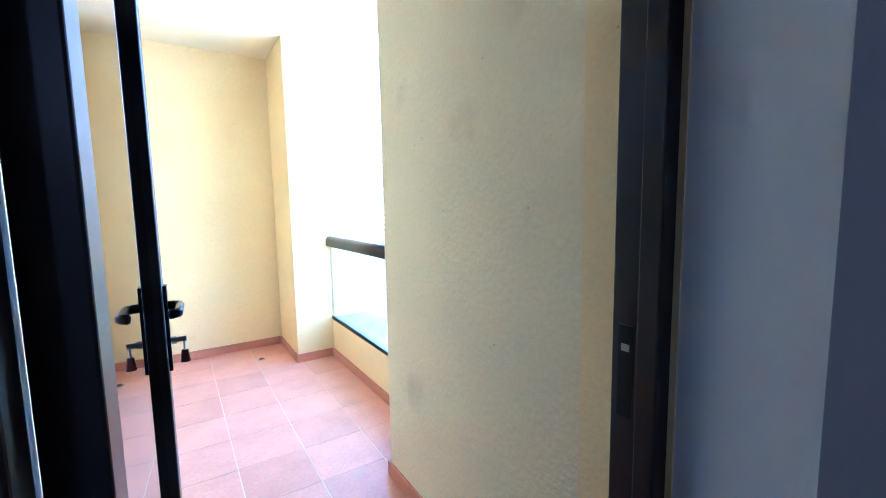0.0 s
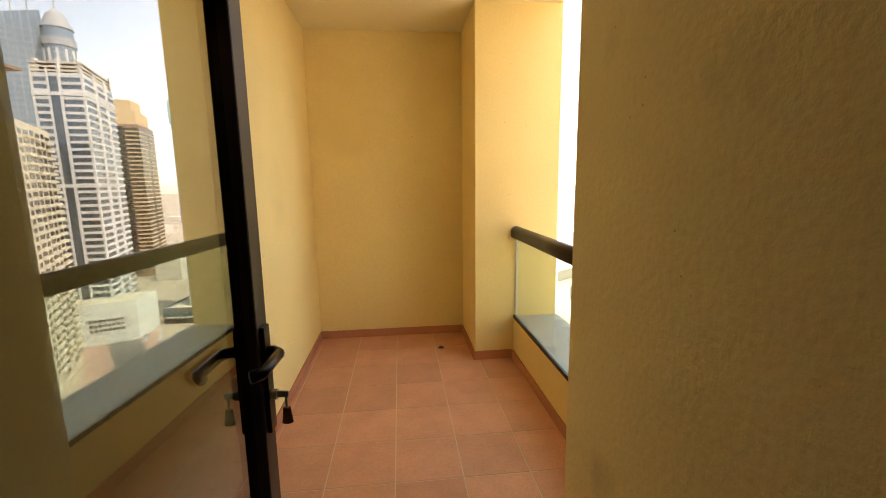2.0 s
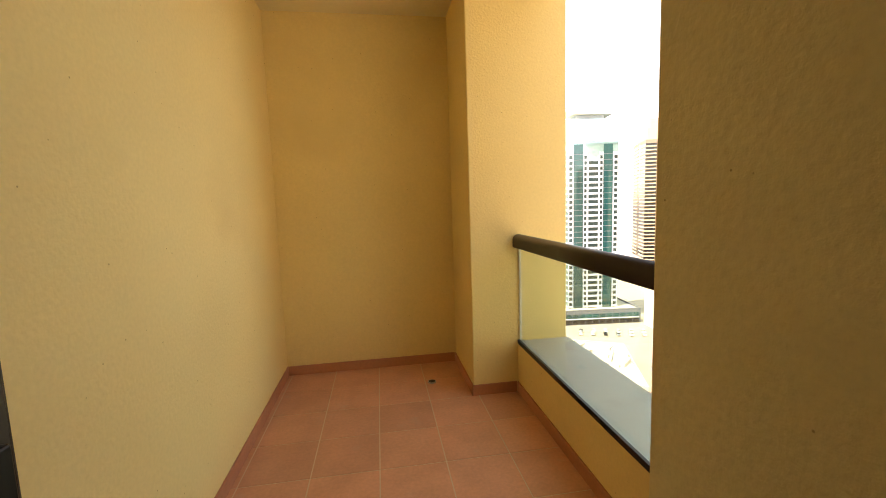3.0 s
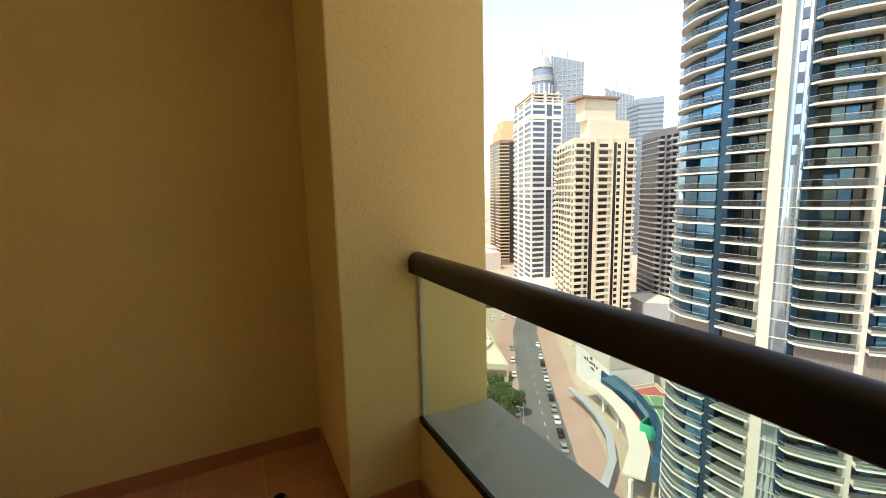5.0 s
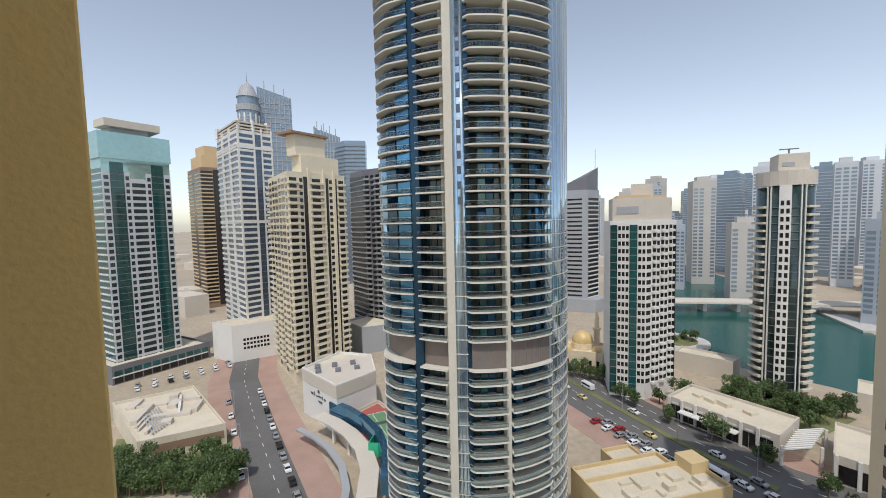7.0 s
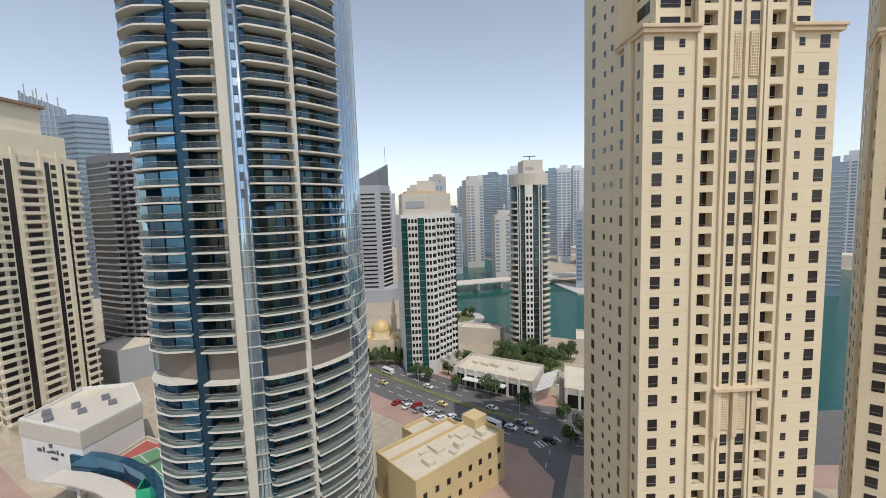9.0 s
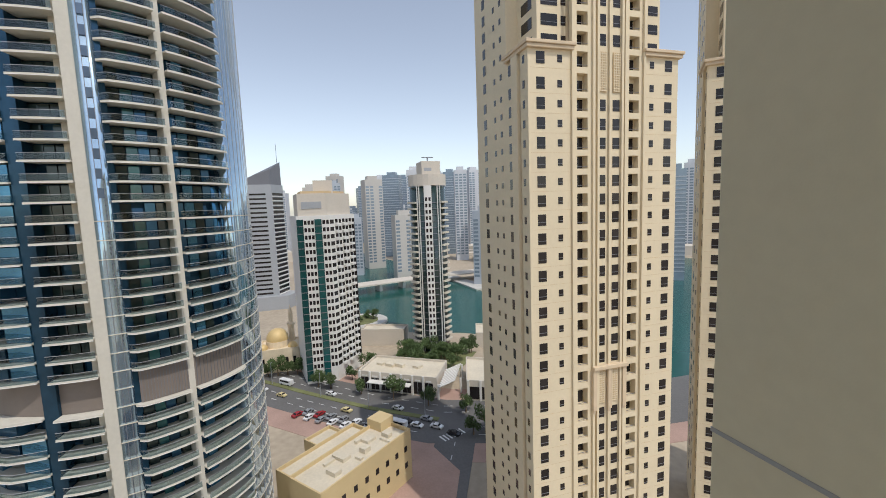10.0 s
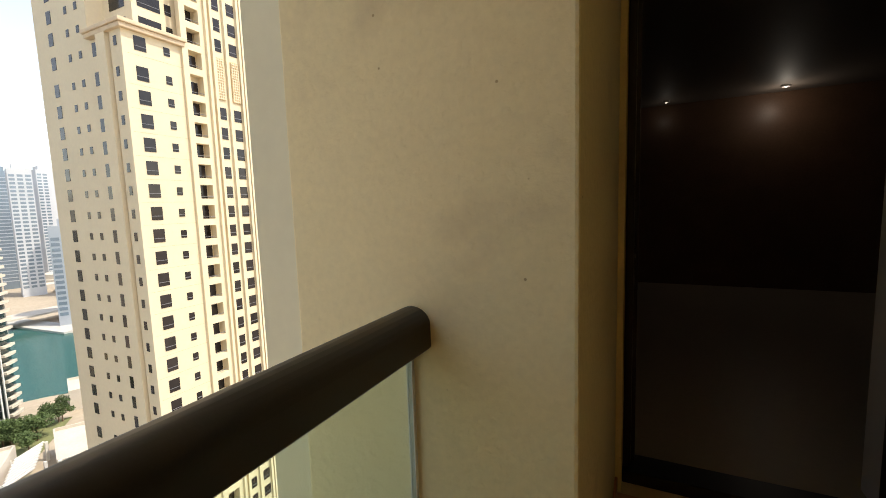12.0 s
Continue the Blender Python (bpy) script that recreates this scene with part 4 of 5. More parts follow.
saw = thing("slanted_roof_tower", "grey office tower with a slanted dark roof", "office tower")
part("body", prism_bm([(336, 54), (336, 37), (352, 30), (362, 46)], GROUND, [22, 22, 22, 22]), GREYC, saw)
part("slanted_crown", prism_bm([(337, 53), (337, 37.5), (352, 31), (361, 46)], 22, [27, 33, 40, 34]), DKGREY, saw)
part("flared_base", prism_bm([(330, 56), (331, 30), (348, 22), (362, 48)], GROUND, GROUND + 10), GREYC, saw)
fs = face_frame((336, 54), (336, 37))
for z in floors(GROUND + 12, 20, 3.4):
    on_face("window_band", WIN, saw, fs, 7, z, 12, 1.3, 0.1)
    on_face("window_band", WIN, saw, face_frame((336, 37), (352, 30)), 8.7, z, 15, 2.0, 0.1)
    on_face("slab_edge", WHITEC, saw, face_frame((336, 37), (352, 30)), 8.7, z - 1.5, 16, 0.6, 0.5)
piece("antenna", DKGREY, saw, (352, 33, 46), (0.3, 0.3, 16))

# domed tower, glass fan towers far behind
dome_t = thing("domed_tower", "very tall pale tower with a round domed top", "tower")
DC = Vector((314, 370))
for nm, r0, r1, z0, z1, m in (("shaft", 10.5, 10.5, GROUND, 118, WINFAR), ("drum", 11.5, 11.5, 118, 124, GREYC), ("drum", 10, 10, 124, 132, WINFAR), ("drum", 11, 10, 132, 135, GREYC),
                              ("dome", 9.5, 6.5, 135, 143, GREYC), ("dome", 6.5, 1.2, 143, 148, GREYC), ("spire", 0.7, 0.1, 148, 158, GREYC)):
    bm = bmesh.new()
    bmesh.ops.create_cone(bm, cap_ends=True, segments=24, radius1=r0, radius2=r1, depth=z1 - z0, matrix=Matrix.Translation((DC.x, DC.y, (z0 + z1) / 2)))
    part(nm, bm, m, dome_t)
for k in range(12):
    a = radians(30 * k)
    piece("pier", WHITEC, dome_t, (DC.x + 10.6 * math.cos(a), DC.y + 10.6 * math.sin(a), 20), (0.8, 1.6, 190), a)
bands(dome_t, "floor_bands", [(DC.x + 10.3 * math.cos(radians(a)), DC.y + 10.3 * math.sin(radians(a))) for a in range(0, 360, 15)], floors(0, 116, 3.6), 0.9, 0.4, GREYC)


def fan_tower(cx, cy, w, z1, lean):
    t = thing("fan_glass_tower", "pale glass tower with a jagged fan-like crown", "tower", "fan towers")
    d = Vector((cx, cy)).normalized()
    s = Vector((-d.y, d.x))
    c = Vector((cx, cy))
    pts = [tuple(c + s * w - d * 8), tuple(c - s * w - d * 8), tuple(c - s * w + d * 14), tuple(c + s * w + d * 14)]
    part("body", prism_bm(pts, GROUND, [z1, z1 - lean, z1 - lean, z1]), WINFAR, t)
    f = face_frame(pts[0], pts[1])
    for k in range(7):
        on_face("fin", GREYC, t, f, 2 * w * (k + 0.5) / 7, (GROUND + z1 - k * lean / 6 + 8 * (k % 2)) / 2, 0.9, z1 - k * lean / 6 + 8 * (k % 2) - GROUND, 0.8)
    for z in floors(0, z1 - lean, 5):
        on_face("floor_band", GREYC, t, f, w, z, 2 * w, 0.8, 0.4)


fan_tower(343, 363, 17, 147, 10)
fan_tower(388, 338, 9, 112, 14)
fan_tower(378, 318, 11, 104, 8)

# far skyline, its haze put into the wall and glass colours
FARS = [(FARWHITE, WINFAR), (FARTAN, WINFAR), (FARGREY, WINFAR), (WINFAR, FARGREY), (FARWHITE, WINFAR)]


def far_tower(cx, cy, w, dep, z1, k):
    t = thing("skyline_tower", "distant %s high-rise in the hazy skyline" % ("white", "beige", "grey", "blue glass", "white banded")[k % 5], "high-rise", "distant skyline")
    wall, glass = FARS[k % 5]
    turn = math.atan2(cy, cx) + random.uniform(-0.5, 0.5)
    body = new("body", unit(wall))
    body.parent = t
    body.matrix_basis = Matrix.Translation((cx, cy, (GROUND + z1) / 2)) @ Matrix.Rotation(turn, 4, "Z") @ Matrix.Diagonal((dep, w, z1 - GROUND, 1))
    m = Matrix.Translation((cx, cy, 0)) @ Matrix.Rotation(turn, 4, "Z")
    bm = bmesh.new()
    if k % 5 != 3:
        n = max(3, int(w / 5))
        for j in range(n):
            if (j + k) % 3 == 2 and n > 3:
                continue
            y = -w / 2 + w * (j + 0.5) / n
            for z in floors(GROUND + 8, z1 - 3, 3.6):
                add_box(bm, (-dep / 2 - 0.15, y - w / n * 0.36, z), (-dep / 2, y + w / n * 0.36, z + 2.1))
    else:
        for z in floors(GROUND + 8, z1 - 2, 3.6):
            add_box(bm, (-dep / 2 - 0.3, -w / 2, z), (dep / 2 + 0.3, w / 2, z + 0.8))
    for v in bm.verts:
        v.co = m @ v.co
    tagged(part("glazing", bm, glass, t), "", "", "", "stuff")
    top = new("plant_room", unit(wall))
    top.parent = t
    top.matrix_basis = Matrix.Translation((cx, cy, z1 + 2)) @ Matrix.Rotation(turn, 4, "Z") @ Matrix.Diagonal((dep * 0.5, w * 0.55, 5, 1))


rnd = random.Random(5)
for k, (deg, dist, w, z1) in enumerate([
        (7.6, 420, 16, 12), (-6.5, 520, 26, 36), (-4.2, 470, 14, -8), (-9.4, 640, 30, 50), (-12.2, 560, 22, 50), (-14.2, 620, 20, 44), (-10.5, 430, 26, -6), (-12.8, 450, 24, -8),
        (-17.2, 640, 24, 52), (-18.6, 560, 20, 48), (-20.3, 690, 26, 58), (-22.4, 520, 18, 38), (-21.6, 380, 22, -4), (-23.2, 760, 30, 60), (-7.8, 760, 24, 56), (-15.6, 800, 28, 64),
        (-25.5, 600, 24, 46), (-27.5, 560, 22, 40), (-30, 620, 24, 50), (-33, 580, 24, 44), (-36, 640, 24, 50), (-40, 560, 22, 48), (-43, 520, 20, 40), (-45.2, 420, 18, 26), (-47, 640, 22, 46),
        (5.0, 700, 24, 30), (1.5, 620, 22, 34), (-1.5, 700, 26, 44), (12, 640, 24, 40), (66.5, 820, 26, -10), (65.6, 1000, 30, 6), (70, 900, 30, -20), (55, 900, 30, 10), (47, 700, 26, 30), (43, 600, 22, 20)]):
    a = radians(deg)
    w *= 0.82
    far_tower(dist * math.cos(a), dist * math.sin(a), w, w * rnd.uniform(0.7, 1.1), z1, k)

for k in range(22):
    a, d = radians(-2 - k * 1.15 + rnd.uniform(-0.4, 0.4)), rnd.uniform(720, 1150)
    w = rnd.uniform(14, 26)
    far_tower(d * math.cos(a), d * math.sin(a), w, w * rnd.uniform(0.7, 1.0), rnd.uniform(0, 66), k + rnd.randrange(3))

# distant low city blocks
low = bmesh.new()
for k in range(420):
    a, d = radians(rnd.uniform(-62, 82)), rnd.uniform(330, 1500)
    x, y = d * math.cos(a), d * math.sin(a)
    if -430 < y < 30 and 200 < x < 720 and d < 560:
        continue
    s = rnd.uniform(8, 26)
    add_box(low, (x - s, y - s * 0.6, GROUND), (x + s, y + s * 0.6, GROUND + rnd.uniform(4, 18)), rnd.uniform(0, 1.5))
tagged(part("distant_low_buildings", low, BEIGEC), "pale distant low-rise city blocks", "buildings", "", "stuff")

# ---- low buildings and street things ----
def low_block(name, label, pts, h, wall, roof, category="building", parapet=1.0):
    t = thing(name, label, category)
    part("wall", prism_bm(pts, GROUND, GROUND + h), wall, t)
    c = Vector((sum(p[0] for p in pts) / len(pts), sum(p[1] for p in pts) / len(pts)))
    inner = [tuple(c + (Vector(p) - c) * 0.95) for p in pts]
    part("roof", prism_bm(inner, GROUND + h, GROUND + h + 0.12), roof, t)
    for a, b in zip(pts, pts[1:] + pts[:1]):
        f = face_frame(a, b)
        on_face("parapet", wall, t, f, f[3] / 2, GROUND + h + parapet / 2, f[3], parapet, 0.4, -0.4)
    return t


def roof_units(t, spots, z, material=GREYC):
    for x, y, sx, sy, h in spots:
        piece("roof_unit", material, t, (x, y, z + h / 2), (sx, sy, h), 0.7)


# ochre building at the corner
E1, E2 = Vector((23, -28)).normalized(), Vector((28, 23)).normalized()


def och(a, b):
    p = Vector((86.9, 6.2)) + E1 * a + E2 * b
    return (p.x, p.y)


oc = low_block("ochre_villa", "ochre walled building with pale flat roofs", [och(0, 0), och(30, 0), och(30, 11), och(0, 11)], 13.2, OCHRE, ROOFC)
roof_units(oc, [(*och(7, 4), 3, 2, 1.2), (*och(12, 7), 4, 2.4, 1.0), (*och(17, 4), 2, 2, 1.4), (*och(21, 7), 3, 3, 0.9), (*och(25, 4), 2.5, 1.5, 1.2), (*och(9, 8), 1, 3, 0.7), (*och(14, 3), 2, 1, 0.8), (*och(19, 8.5), 1, 2, 0.9), (*och(23, 2.5), 4, 0.6, 0.7)], GROUND + 13.2, ROOFC)
piece("stair_tower", OCHRE, oc, (*och(28, 9), GROUND + 8), (5, 5, 16), math.atan2(E1.y, E1.x))
fo = face_frame(och(0, 0), och(30, 0))
for k in range(8):
    on_face("window", WIN, oc, fo, 2.5 + k * 3.6, GROUND + 9.5, 1.1, 1.5, 0.08)
    on_face("window", WIN, oc, fo, 2.5 + k * 3.6, GROUND + 5, 1.1, 1.5, 0.08)
low_block("ochre_annex", "lower ochre wing with a pale roof", [och(2, 11.2), och(27, 11.2), och(27, 19), och(2, 19)], 11, OCHRE, ROOFC)
low_block("ochre_pavilion", "small ochre roof pavilion", [och(16, 20), och(25, 20), och(25, 27), och(16, 27)], 9, OCHRE, ROOFC)

# shops by the avenue
sh = low_block("shop_row", "low beige shop row with dark shopfronts", [(168, -8), (149, -36), (165, -45), (183, -17)], 7, BEIGEC, ROOFC)
fsh = face_frame((168, -8), (149, -36))
for k in range(7):
    on_face("shopfront", WIN, sh, fsh, 3 + k * 4.6, GROUND + 3.1, 3.4, 4.8, 0.1)
    on_face("glazing_bar", GREYC, sh, fsh, 3 + k * 4.6, GROUND + 3.1, 0.12, 4.8, 0.14)
    on_face("sign_board", WHITEC, sh, fsh, 3 + k * 4.6, GROUND + 6.1, 2.2, 0.55, 0.16)
    on_face("pier", WHITEC, sh, fsh, 0.8 + k * 4.6, GROUND + 4, 0.8, 8, 0.5)
for k in (1, 2, 3, 4):
    on_face("awning", WHITEC, sh, fsh, 3 + k * 4.6, GROUND + 4.6, 4.4, 0.3, 3.2)
roof_units(sh, [(170, -22, 4, 3, 1.2), (164, -32, 3, 3, 1.0), (168, -25, 5, 2, 1.4), (173, -18, 3, 2, 1.0)], GROUND + 7.1, ROOFC)
sh2 = low_block("shop_row", "second low beige shop row beyond the pergola", [(143, -46), (136, -60), (156, -70), (166, -54)], 7, BEIGEC, ROOFC)
fs2 = face_frame((143, -46), (136, -60))
for k in range(3):
    on_face("shopfront", WIN, sh2, fs2, 3 + k * 4.6, GROUND + 3.1, 3.6, 4.8, 0.1)
    on_face("pier", WHITEC, sh2, fs2, 0.7 + k * 4.6, GROUND + 4, 0.8, 8, 0.5)
pg = thing("pergola", "slatted pale pergola between the shop rows", "pergola")
for k in range(10):
    piece("slat", WHITEC, pg, (147 + k * 1.6, -39.5 - k * 0.8, GROUND + 6), (0.5, 9, 0.4), 0.5)
for x, y in ((147, -36), (150, -46), (160, -42), (163, -51)):
    piece("post", WHITEC, pg, (x, y, GROUND + 3), (0.7, 0.7, 6))
low_block("quay_pavilion", "pale low building beside the canal", [(222, -14), (214, -36), (222, -40), (232, -18)], 8, BEIGEC, ROOFC)
low_block("quay_pavilion", "pale low building beside the canal", [(196, -70), (190, -84), (204, -92), (212, -76)], 7, BEIGEC, ROOFC)

# mosque
mq = low_block("mosque", "pale stone mosque with a golden dome and minaret", [(199, 34), (199, 16), (216, 16), (216, 34)], 10, MOSQ, MOSQ, "mosque")
for x, y, r, z in ((208, 26, 5.0, 12), (203, 19, 2.2, 10), (203, 32, 2.2, 10)):
    bm = bmesh.new()
    bmesh.ops.create_uvsphere(bm, u_segments=20, v_segments=10, radius=r, matrix=Matrix.Translation((x, y, GROUND + z + r * 0.3)))
    part("dome", bm, GOLD, mq, "golden dome", True)
    bm = bmesh.new()
    bmesh.ops.create_cone(bm, cap_ends=True, segments=20, radius1=r * 1.05, radius2=r * 1.05, depth=r * 0.8, matrix=Matrix.Translation((x, y, GROUND + z - r * 0.2)))
    part("drum", bm, MOSQ, mq)
for r0, r1, z0, z1 in ((1.5, 1.4, 0, 18), (2.0, 2.0, 18, 19), (1.1, 1.0, 19, 24), (1.1, 0.05, 24, 28)):
    bm = bmesh.new()
    bmesh.ops.create_cone(bm, cap_ends=True, segments=12, radius1=r0, radius2=r1, depth=z1 - z0, matrix=Matrix.Translation((214, 20, GROUND + (z0 + z1) / 2)))
    part("minaret", bm, MOSQ, mq)
fm = face_frame((199, 34), (199, 16))
for k in range(5):
    on_face("arched_window", WIN, mq, fm, 2.2 + k * 3.4, GROUND + 4.5, 1.3, 5, 0.1)

# white mall with a swept roof, tennis court and playground
ml = low_block("white_mall", "white mall block with a dark sign", [(119, 119), (110, 95), (127, 90.5), (142, 103), (140, 118)], 17, WHITEC, ROOFC)
part("upper_band", prism_bm([(118.9, 119.2), (109.8, 94.9), (127, 90.3), (142.2, 103)], GROUND + 13, GROUND + 17.6), BEIGEC, ml)
fml = face_frame((119, 119), (110, 95))
for k, (w, h, dz) in enumerate(((1.6, 1.2, 0), (0.5, 2.0, .3), (1.2, .7, -.2), (2.0, .8, 0.1), (0.5, 1.7, .2), (1.0, 1.0, 0))):
    on_face("sign_letter", SIGNINK, ml, fml, 8 + k * 1.9, GROUND + 10.2 + dz, w, h * 0.7, 0.15, 0.1)
on_face("sign_letter", SIGNINK, ml, fml, 14, GROUND + 8.4, 2.6, 0.6, 0.15, 0.1)
on_face("sign_mark", SIGNINK, ml, fml, 13, GROUND + 12.0, 1.2, 1.0, 0.15, 0.1)
roof_units(ml, [(118, 110, 3, 2, 1.3), (122, 104, 3, 2, 1.3), (127, 99, 3, 2, 1.3), (131, 104, 4, 2, 1.2), (126, 109, 4, 2, 1.2), (122, 114, 4, 2, 1.2)], GROUND + 17.1, DKGREY)


def sweep(t, name, pts, width, z0, z1, material):
    half = width / 2
    part(name, prism_bm(strip(pts, half), z0, z1), material, t)


CURVE = [(109, 101), (107, 92), (103.5, 83), (98, 74), (90, 66), (80, 60)]
sp = thing("swept_canopy", "long curved white and blue canopy beside the mall", "canopy")
sweep(sp, "blue_edge", [(x + 3, y - 2) for x, y in CURVE], 2.2, GROUND + 6, GROUND + 11, WINBLUE)
sweep(sp, "canopy", [(x - 1.0, y + 0.8) for x, y in CURVE], 5, GROUND + 6.8, GROUND + 7.3, BEIGEC)
sweep(sp, "walkway", [(x - 7, y + 4) for x, y in CURVE], 2.0, GROUND + 4.0, GROUND + 4.6, GREYC)
for x, y in CURVE[1:]:
    piece("column", WHITEC, sp, (x - 1.5, y + 1, GROUND + 3.3), (0.8, 0.8, 6.4))
dk = low_block("court_deck", "raised deck that carries the tennis court", [(109, 94), (127, 90), (114, 66), (96, 74)], 5.5, BEIGEC, COURT_R)
tc = thing("tennis_court", "green tennis court with a red surround", "tennis court")
cc, cu = Vector((112.5, 79.5)), Vector((0.63, 0.775))
ct = math.atan2(cu.y, cu.x)
piece("surround", COURT_R, tc, (cc.x, cc.y, GROUND + 5.72), (22, 14, 0.15), ct)
piece("court", COURT_G, tc, (cc.x, cc.y, GROUND + 5.84), (17.5, 9, 0.10), ct)
for d in (-8.7, 8.7):
    p = cc + cu * d
    piece("line", PAINTW, tc, (p.x, p.y, GROUND + 5.91), (0.2, 9, 0.04), ct)
sv = Vector((-cu.y, cu.x))
for d in (-4.4, 4.4, 0):
    p = cc + sv * d
    piece("line", PAINTW, tc, (p.x, p.y, GROUND + 5.91), (17.5, 0.2, 0.04), ct)
piece("net", DKGREY, tc, (cc.x, cc.y, GROUND + 6.4), (0.1, 11, 1.0), ct)
pl = thing("play_structure", "bright green playground screens on a red deck", "playground")
for x, y, sx, sy, h in ((99, 73, 5, 0.3, 4), (97, 70, 0.3, 5, 4), (101, 70, 2.4, 2.4, 3)):
    piece("green_panel", PLAYG, pl, (x, y, GROUND + 5.6 + h / 2), (sx, sy, h), 0.3)

# low buildings beyond the garden
ll = low_block("flat_sandy_building", "low sandy building with roof plant", [(85, 181), (72, 141), (91, 126), (108, 168)], 6.5, ROOFC, ROOFC)
roof_units(ll, [(84, 160, 14, 2, 1.5), (88, 150, 2, 12, 1.2), (94, 158, 6, 3, 1.4), (96, 148, 8, 2, 1.6), (84, 146, 3, 3, 1.5), (90, 165, 1, 10, 0.8), (92, 164, 1, 10, 0.8), (80, 152, 9, 0.8, 0.9), (81, 155, 9, 0.8, 0.9), (98, 164, 4, 3, 2.0), (88, 172, 8, 3, 1.0), (78, 146, 4, 1, 1.2), (100, 157, 2, 6, 1.1)], GROUND + 6.6, BEIGEC)
for k in range(7):
    piece("roof_pipe", GREYC, ll, (80 + k * 1.1, 150 + k * 0.4, GROUND + 7.4), (0.35, 17, 0.35), -0.35)
for k in range(4):
    piece("roof_duct", WHITEC, ll, (92 + k * 1.6, 152 + k * 2.4, GROUND + 7.5), (9, 0.7, 0.8), 0.95)
fll = face_frame((72, 141), (91, 126))
on_face("wall_band", BROWNC, ll, fll, 12, GROUND + 3.9, 23, 2.6, 0.12)
for k in range(3):
    on_face("door", WIN, ll, fll, 5 + k * 6.5, GROUND + 1.3, 1.4, 2.2, 0.1)
dp = low_block("dark_podium", "dark glazed podium below the teal tower", [(106, 244), (105, 222), (150, 217), (152, 244)], 8, DKGREY, ROOFC)
fd = face_frame((105, 222), (150, 217))
for k in range(11):
    on_face("window", WINTEAL, dp, fd, 2.5 + k * 4, GROUND + 5.2, 3.2, 2.4, 0.1)
    on_face("shopfront", WIN, dp, fd, 2.5 + k * 4, GROUND + 1.8, 3.4, 2.6, 0.1)
on_face("fascia", WHITEC, dp, fd, 22, GROUND + 3.6, 44, 0.5, 0.4)
wm = low_block("white_podium", "white podium block with small windows", [(150, 214), (148, 196), (172, 182), (186, 200)], 19, WHITEC, ROOFC)
fw = face_frame((148, 196), (172, 182))
for r in range(3):
    for k in range(8):
        on_face("window", WIN, wm, fw, 6 + k * 1.7, GROUND + 7 + r * 2.3, 1.2, 1.3, 0.1)
low_block("grey_podium", "grey podium of the tower behind", [(196, 160), (186, 140), (204, 124), (226, 150)], 14, GREYC, ROOFC)


# trees
def tree_proto(seed, height, spread, dense):
    r = random.Random(seed)
    t = thing("tree", "leafy green street tree", "tree", "street trees")
    bm = bmesh.new()
    bmesh.ops.create_cone(bm, cap_ends=True, segments=7, radius1=0.28, radius2=0.14, depth=height * 0.5, matrix=Matrix.Translation((0, 0, height * 0.25)))
    for k in range(5):
        a = k * 1.26 + r.random()
        m = Matrix.Translation((0, 0, height * 0.45)) @ Matrix.Rotation(a, 4, "Z") @ Matrix.Rotation(radians(40), 4, "Y") @ Matrix.Translation((0, 0, height * 0.16))
        bmesh.ops.create_cone(bm, cap_ends=False, segments=5, radius1=0.10, radius2=0.03, depth=height * 0.34, matrix=m)
    part("trunk", bm, BARK, t)
    verts, faces = [], []
    blobs = [(Vector((r.uniform(-1, 1) * spread * 0.62, r.uniform(-1, 1) * spread * 0.62, height * r.uniform(0.52, 0.9))), spread * r.uniform(0.3, 0.52)) for _ in range(9)]
    for c, rad in blobs:
        for _ in range(dense):
            d = Vector((r.gauss(0, 1), r.gauss(0, 1), r.gauss(0, 0.8))).normalized() * rad * r.uniform(0.6, 1.1)
            p = c + d
            u = Vector((r.gauss(0, 1), r.gauss(0, 1), r.gauss(0, 1))).normalized() * r.uniform(0.18, 0.42)
            v = u.cross(Vector((r.gauss(0, 1), r.gauss(0, 1), r.gauss(0, 1)))).normalized() * r.uniform(0.12, 0.3)
            k = len(verts)
            verts += [p - u, p + v, p + u, p - v]
            faces.append((k, k + 1, k + 2, k + 3))
    me = bpy.data.meshes.new("crown")
    me.from_pydata([tuple(v) for v in verts], [], faces)
    me.materials.append(LEAF)
    crown = new("crown", me)
    crown.parent = t
    return t


protos = [tree_proto(1, 7.0, 3.4, 130), tree_proto(2, 5.5, 2.8, 120), tree_proto(3, 8.5, 4.2, 150)]
rt = random.Random(11)
spots = []
for k in range(26):
    u, v = rt.random(), rt.random()
    spots.append((187 + 20 * u - 18 * v, -27 - 10 * u - 28 * v))
for k in range(30):
    u, v = rt.random(), 0.34 * rt.random()
    spots.append((58 + 18 * u + 20 * v, 132 - 28 * u + 32 * v))
for k in range(16):
    u = rt.random()
    spots.append((62 + 16 * u + rt.uniform(-2, 2), 128 - 24 * u + rt.uniform(-3, 3)))
for k in range(5):
    spots.append((172 - k * 9.4, 3 - k * 11.4))
for k in range(7):
    spots.append((196 - k * 0.6, 38 - k * 4.2))
spots += [(176, 8), (178, -6), (184, -14), (262, -16), (272, -22), (266, -26), (258, -12), (275, -12)]
for k in range(8):
    spots.append((68 + k * 2.0, 101 + k * 3.1))
for k in range(8):
    spots.append((120 - k * 0.5, -40 - k * 4))
for k, p in enumerate(spots):
    s = rt.uniform(0.75, 1.2)
    m = Matrix.Translation((p[0], p[1], GROUND + 0.2)) @ Matrix.Rotation(rt.uniform(0, 6.28), 4, "Z")
    proto = protos[k % 3]
    if k < 3:
        proto.matrix_basis = m
    else:
        copy_thing(proto, m)


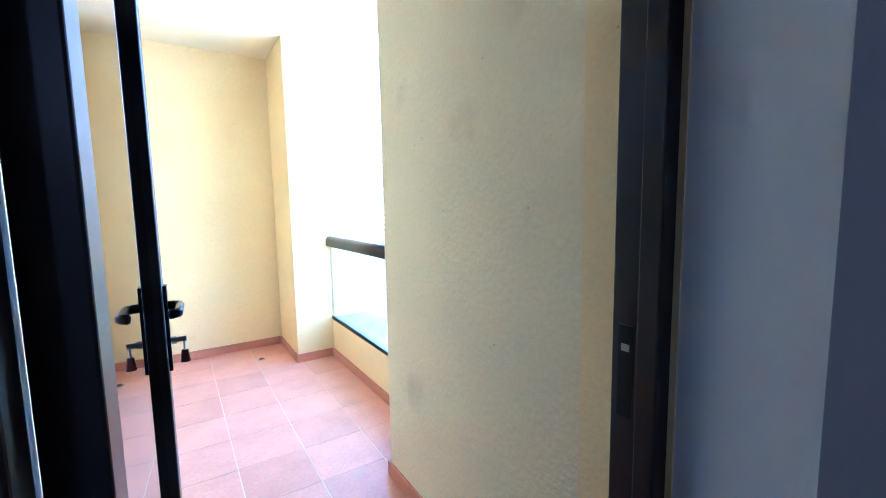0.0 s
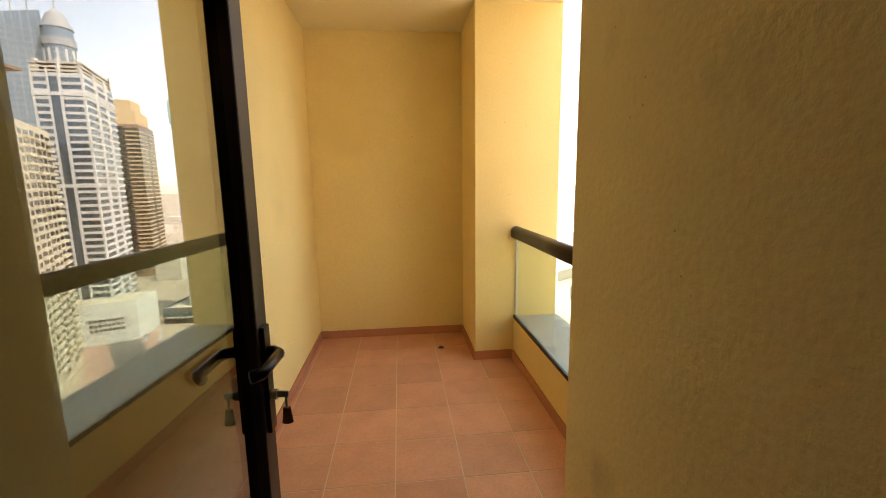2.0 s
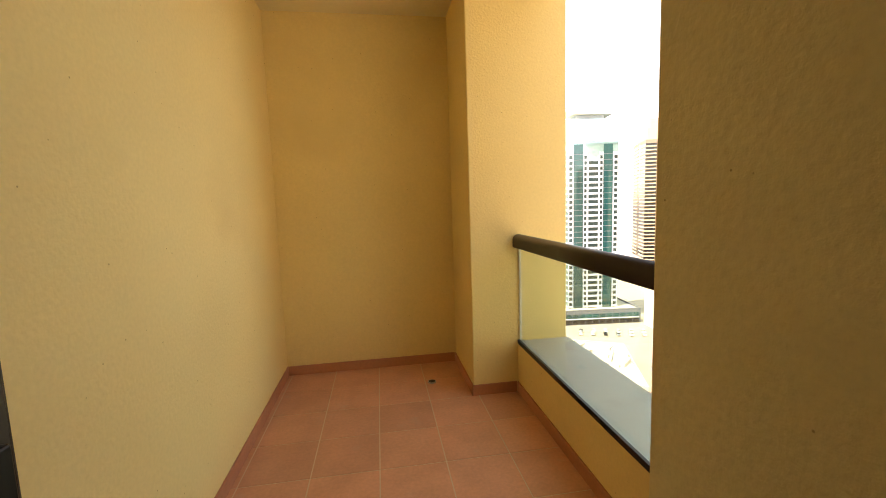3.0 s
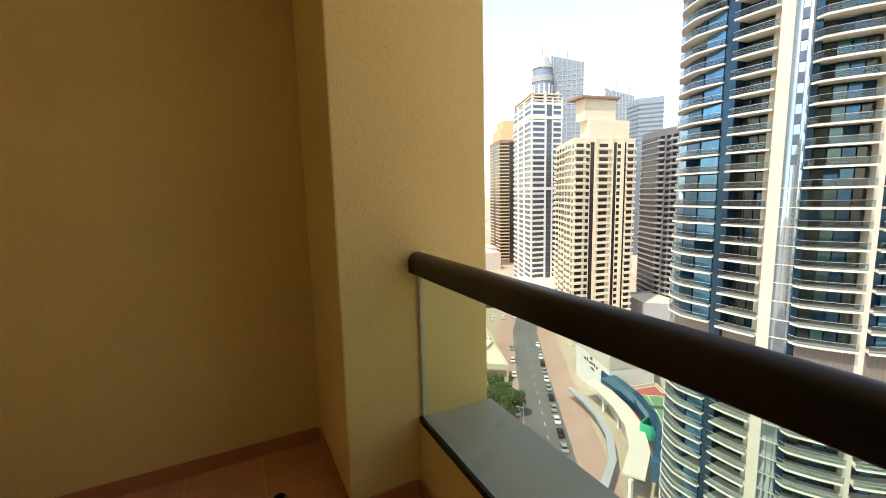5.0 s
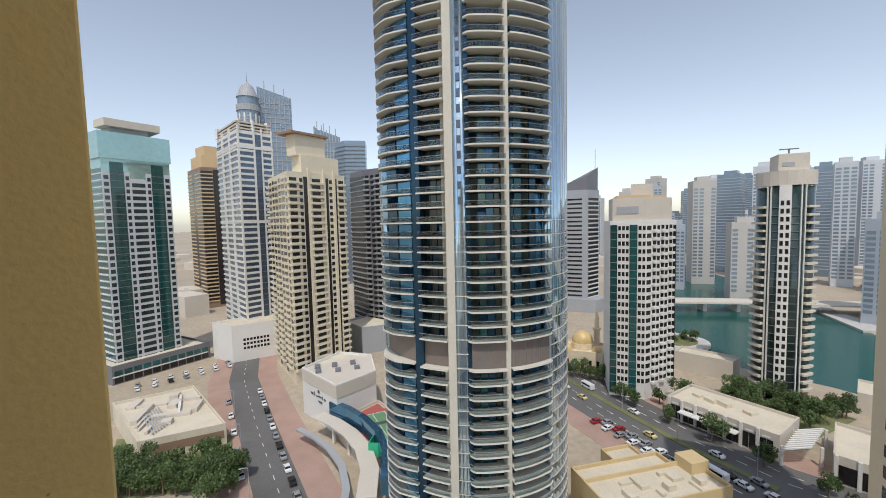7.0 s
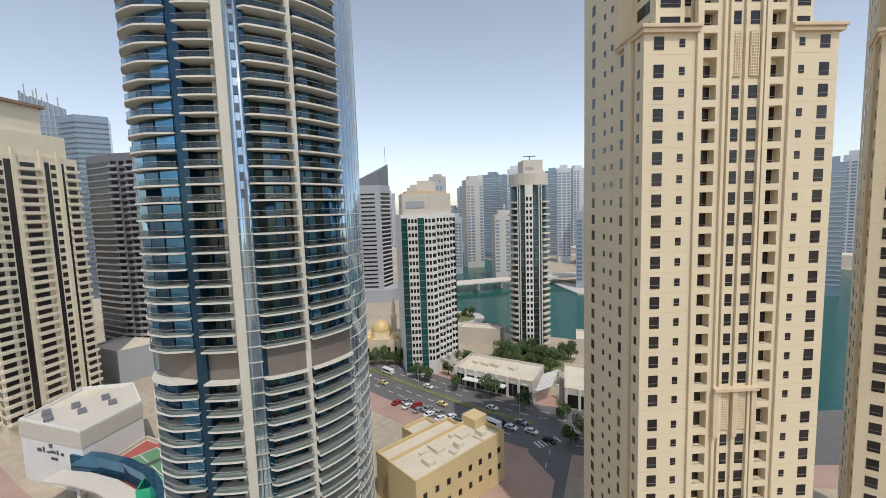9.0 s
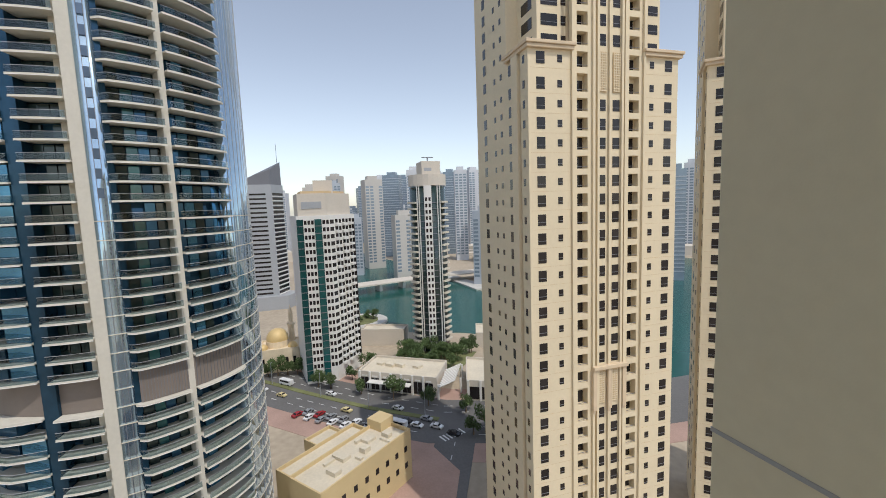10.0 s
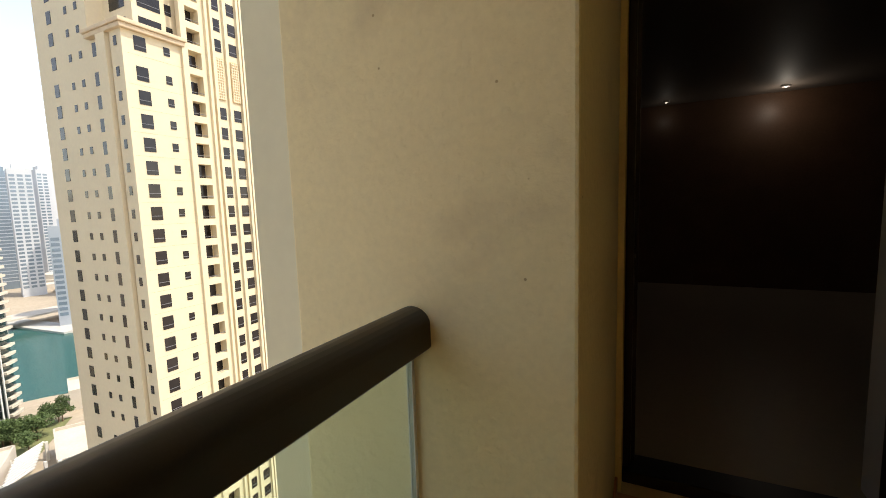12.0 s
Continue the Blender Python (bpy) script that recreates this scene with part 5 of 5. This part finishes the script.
# cars
def car_proto(k):
    col = ("white", "black", "silver", "dark red", "cream taxi")[k]
    t = thing("car", "%s saloon car on the street" % col, "car", "cars on the street")
    side = [(-2.2, 0.35), (-2.2, 0.85), (-1.5, 0.95), (-0.9, 1.42), (0.6, 1.45), (1.25, 0.98), (2.15, 0.82), (2.2, 0.35)]
    bm = bmesh.new()
    rows = [[bm.verts.new((x, y * (0.82 if z > 1.2 else 1), z)) for x, z in side] for y in (-0.9, 0.9)]
    for i in range(len(side)):
        j = (i + 1) % len(side)
        bm.faces.new((rows[0][i], rows[0][j], rows[1][j], rows[1][i]))
    bm.faces.new(rows[0])
    bm.faces.new(rows[1][::-1])
    bmesh.ops.recalc_face_normals(bm, faces=bm.faces)
    part("body", bm, CARS[k], t)
    part("windscreen", prism_bm([(0.68, -0.7), (1.2, -0.78), (1.2, 0.78), (0.68, 0.7)], 1.0, [1.44, 1.03, 1.03, 1.44]), WIN, t)
    part("rear_window", prism_bm([(-1.46, -0.78), (-0.98, -0.7), (-0.98, 0.7), (-1.46, 0.78)], 0.96, [0.99, 1.40, 1.40, 0.99]), WIN, t)
    for s in (-1, 1):
        part("side_window", prism_bm([(-0.9, s * 0.70), (0.6, s * 0.70), (0.75, s * 0.9), (-1.0, s * 0.9)], 1.0, 1.32), WIN, t)
    for x in (-1.35, 1.4):
        for s in (-1, 1):
            bm = bmesh.new()
            bmesh.ops.create_cone(bm, cap_ends=True, segments=12, radius1=0.33, radius2=0.33, depth=0.22, matrix=Matrix.Translation((x, s * 0.82, 0.33)) @ Matrix.Rotation(radians(90), 4, "X"))
            part("wheel", bm, TYRE, t)
    return t


cars = [car_proto(k) for k in range(5)]
placed = set()


def put_car(k, x, y, turn, z=GROUND + 0.2):
    m = Matrix.Translation((x, y, z)) @ Matrix.Rotation(turn, 4, "Z")
    if k not in placed:
        cars[k].matrix_basis = m
        placed.add(k)
    else:
        copy_thing(cars[k], m)


rc = random.Random(3)
aim = math.atan2(-25, -24)
for k in range(17):
    b = rc.random()
    put_car(rc.choice((0, 0, 1, 2, 3, 0)), 153 - k * 1.7 + (k % 2) * 2.4, 15 - k * 2.0 - (k % 2) * 1.6, aim + math.pi / 2 + rc.uniform(-0.1, 0.1))
for p in ((150, -2, 4), (139, -14, 0), (135, -21, 1), (131, -24, 0), (134, -28, 2), (128, -30, 0), (172, 22, 4), (181, 30, 0), (126, -52, 0), (122, -34, 1), (166, 3, 0), (145, -20, 0)):
    put_car(p[2], p[0], p[1], aim)
sd = math.atan2(-41, -28)
for k in range(12):
    put_car(rc.choice((0, 1, 2, 0)), 126 - k * 4.2, 151 - k * 6.1, sd)
for k in range(6):
    put_car(rc.choice((0, 2, 0)), 118 - k * 8.2 - 5, 150 - k * 12 + 4, sd)
for k in range(14):
    put_car(rc.choice((0, 1, 2, 0)), 106 + k * 3.1, 205 - k * 1.0 + (k % 2) * 6, 1.2)

van = thing("minibus", "white minibus driving on the avenue", "minibus")
part("body", box_bm((-3.2, -1.05, 0.4), (3.2, 1.05, 2.6), 0.15), CARS[0], van)
for s in (-1, 1):
    part("side_glass", box_bm((-2.7, s * 1.0, 1.5), (2.4, s * 1.08, 2.2)), WIN, van)
for x in (-2, 2):
    for s in (-1, 1):
        bm = bmesh.new()
        bmesh.ops.create_cone(bm, cap_ends=True, segments=12, radius1=0.42, radius2=0.42, depth=0.25, matrix=Matrix.Translation((x, s * 0.95, 0.42)) @ Matrix.Rotation(radians(90), 4, "X"))
        part("wheel", bm, TYRE, van)
van.matrix_basis = Matrix.Translation((133, -18, GROUND + 0.2)) @ Matrix.Rotation(aim, 4, "Z")
copy_thing(van, Matrix.Translation((183, 21, GROUND + 0.2)) @ Matrix.Rotation(aim, 4, "Z"))


# street lamps along the roads
lamp = thing("street_lamp", "slim grey street lamp post with a curved arm", "street lamp", "street lamps")
bm = bmesh.new()
bmesh.ops.create_cone(bm, cap_ends=True, segments=8, radius1=0.12, radius2=0.07, depth=9, matrix=Matrix.Translation((0, 0, 4.5)))
part("pole", bm, GREYC, lamp)
part("arm", box_bm((0, -0.05, 8.9), (2.0, 0.05, 9.05)), GREYC, lamp)
part("lamp_head", box_bm((1.6, -0.15, 8.75), (2.4, 0.15, 8.9), 0.03), GREYC, lamp)
posts = [(150, -10, 0), (136, -28, 0), (166, 7, 0), (186, 27, 0), (90, 118, 2.1), (108, 144, 2.1), (74, 95, 2.1), (126, -48, 0)]
lamp.matrix_basis = pose(posts[0][0], posts[0][1], GROUND + 0.2)
for x, y, a in posts[1:]:
    copy_thing(lamp, Matrix.Translation((x, y, GROUND + 0.2)) @ Matrix.Rotation(a, 4, "Z"))
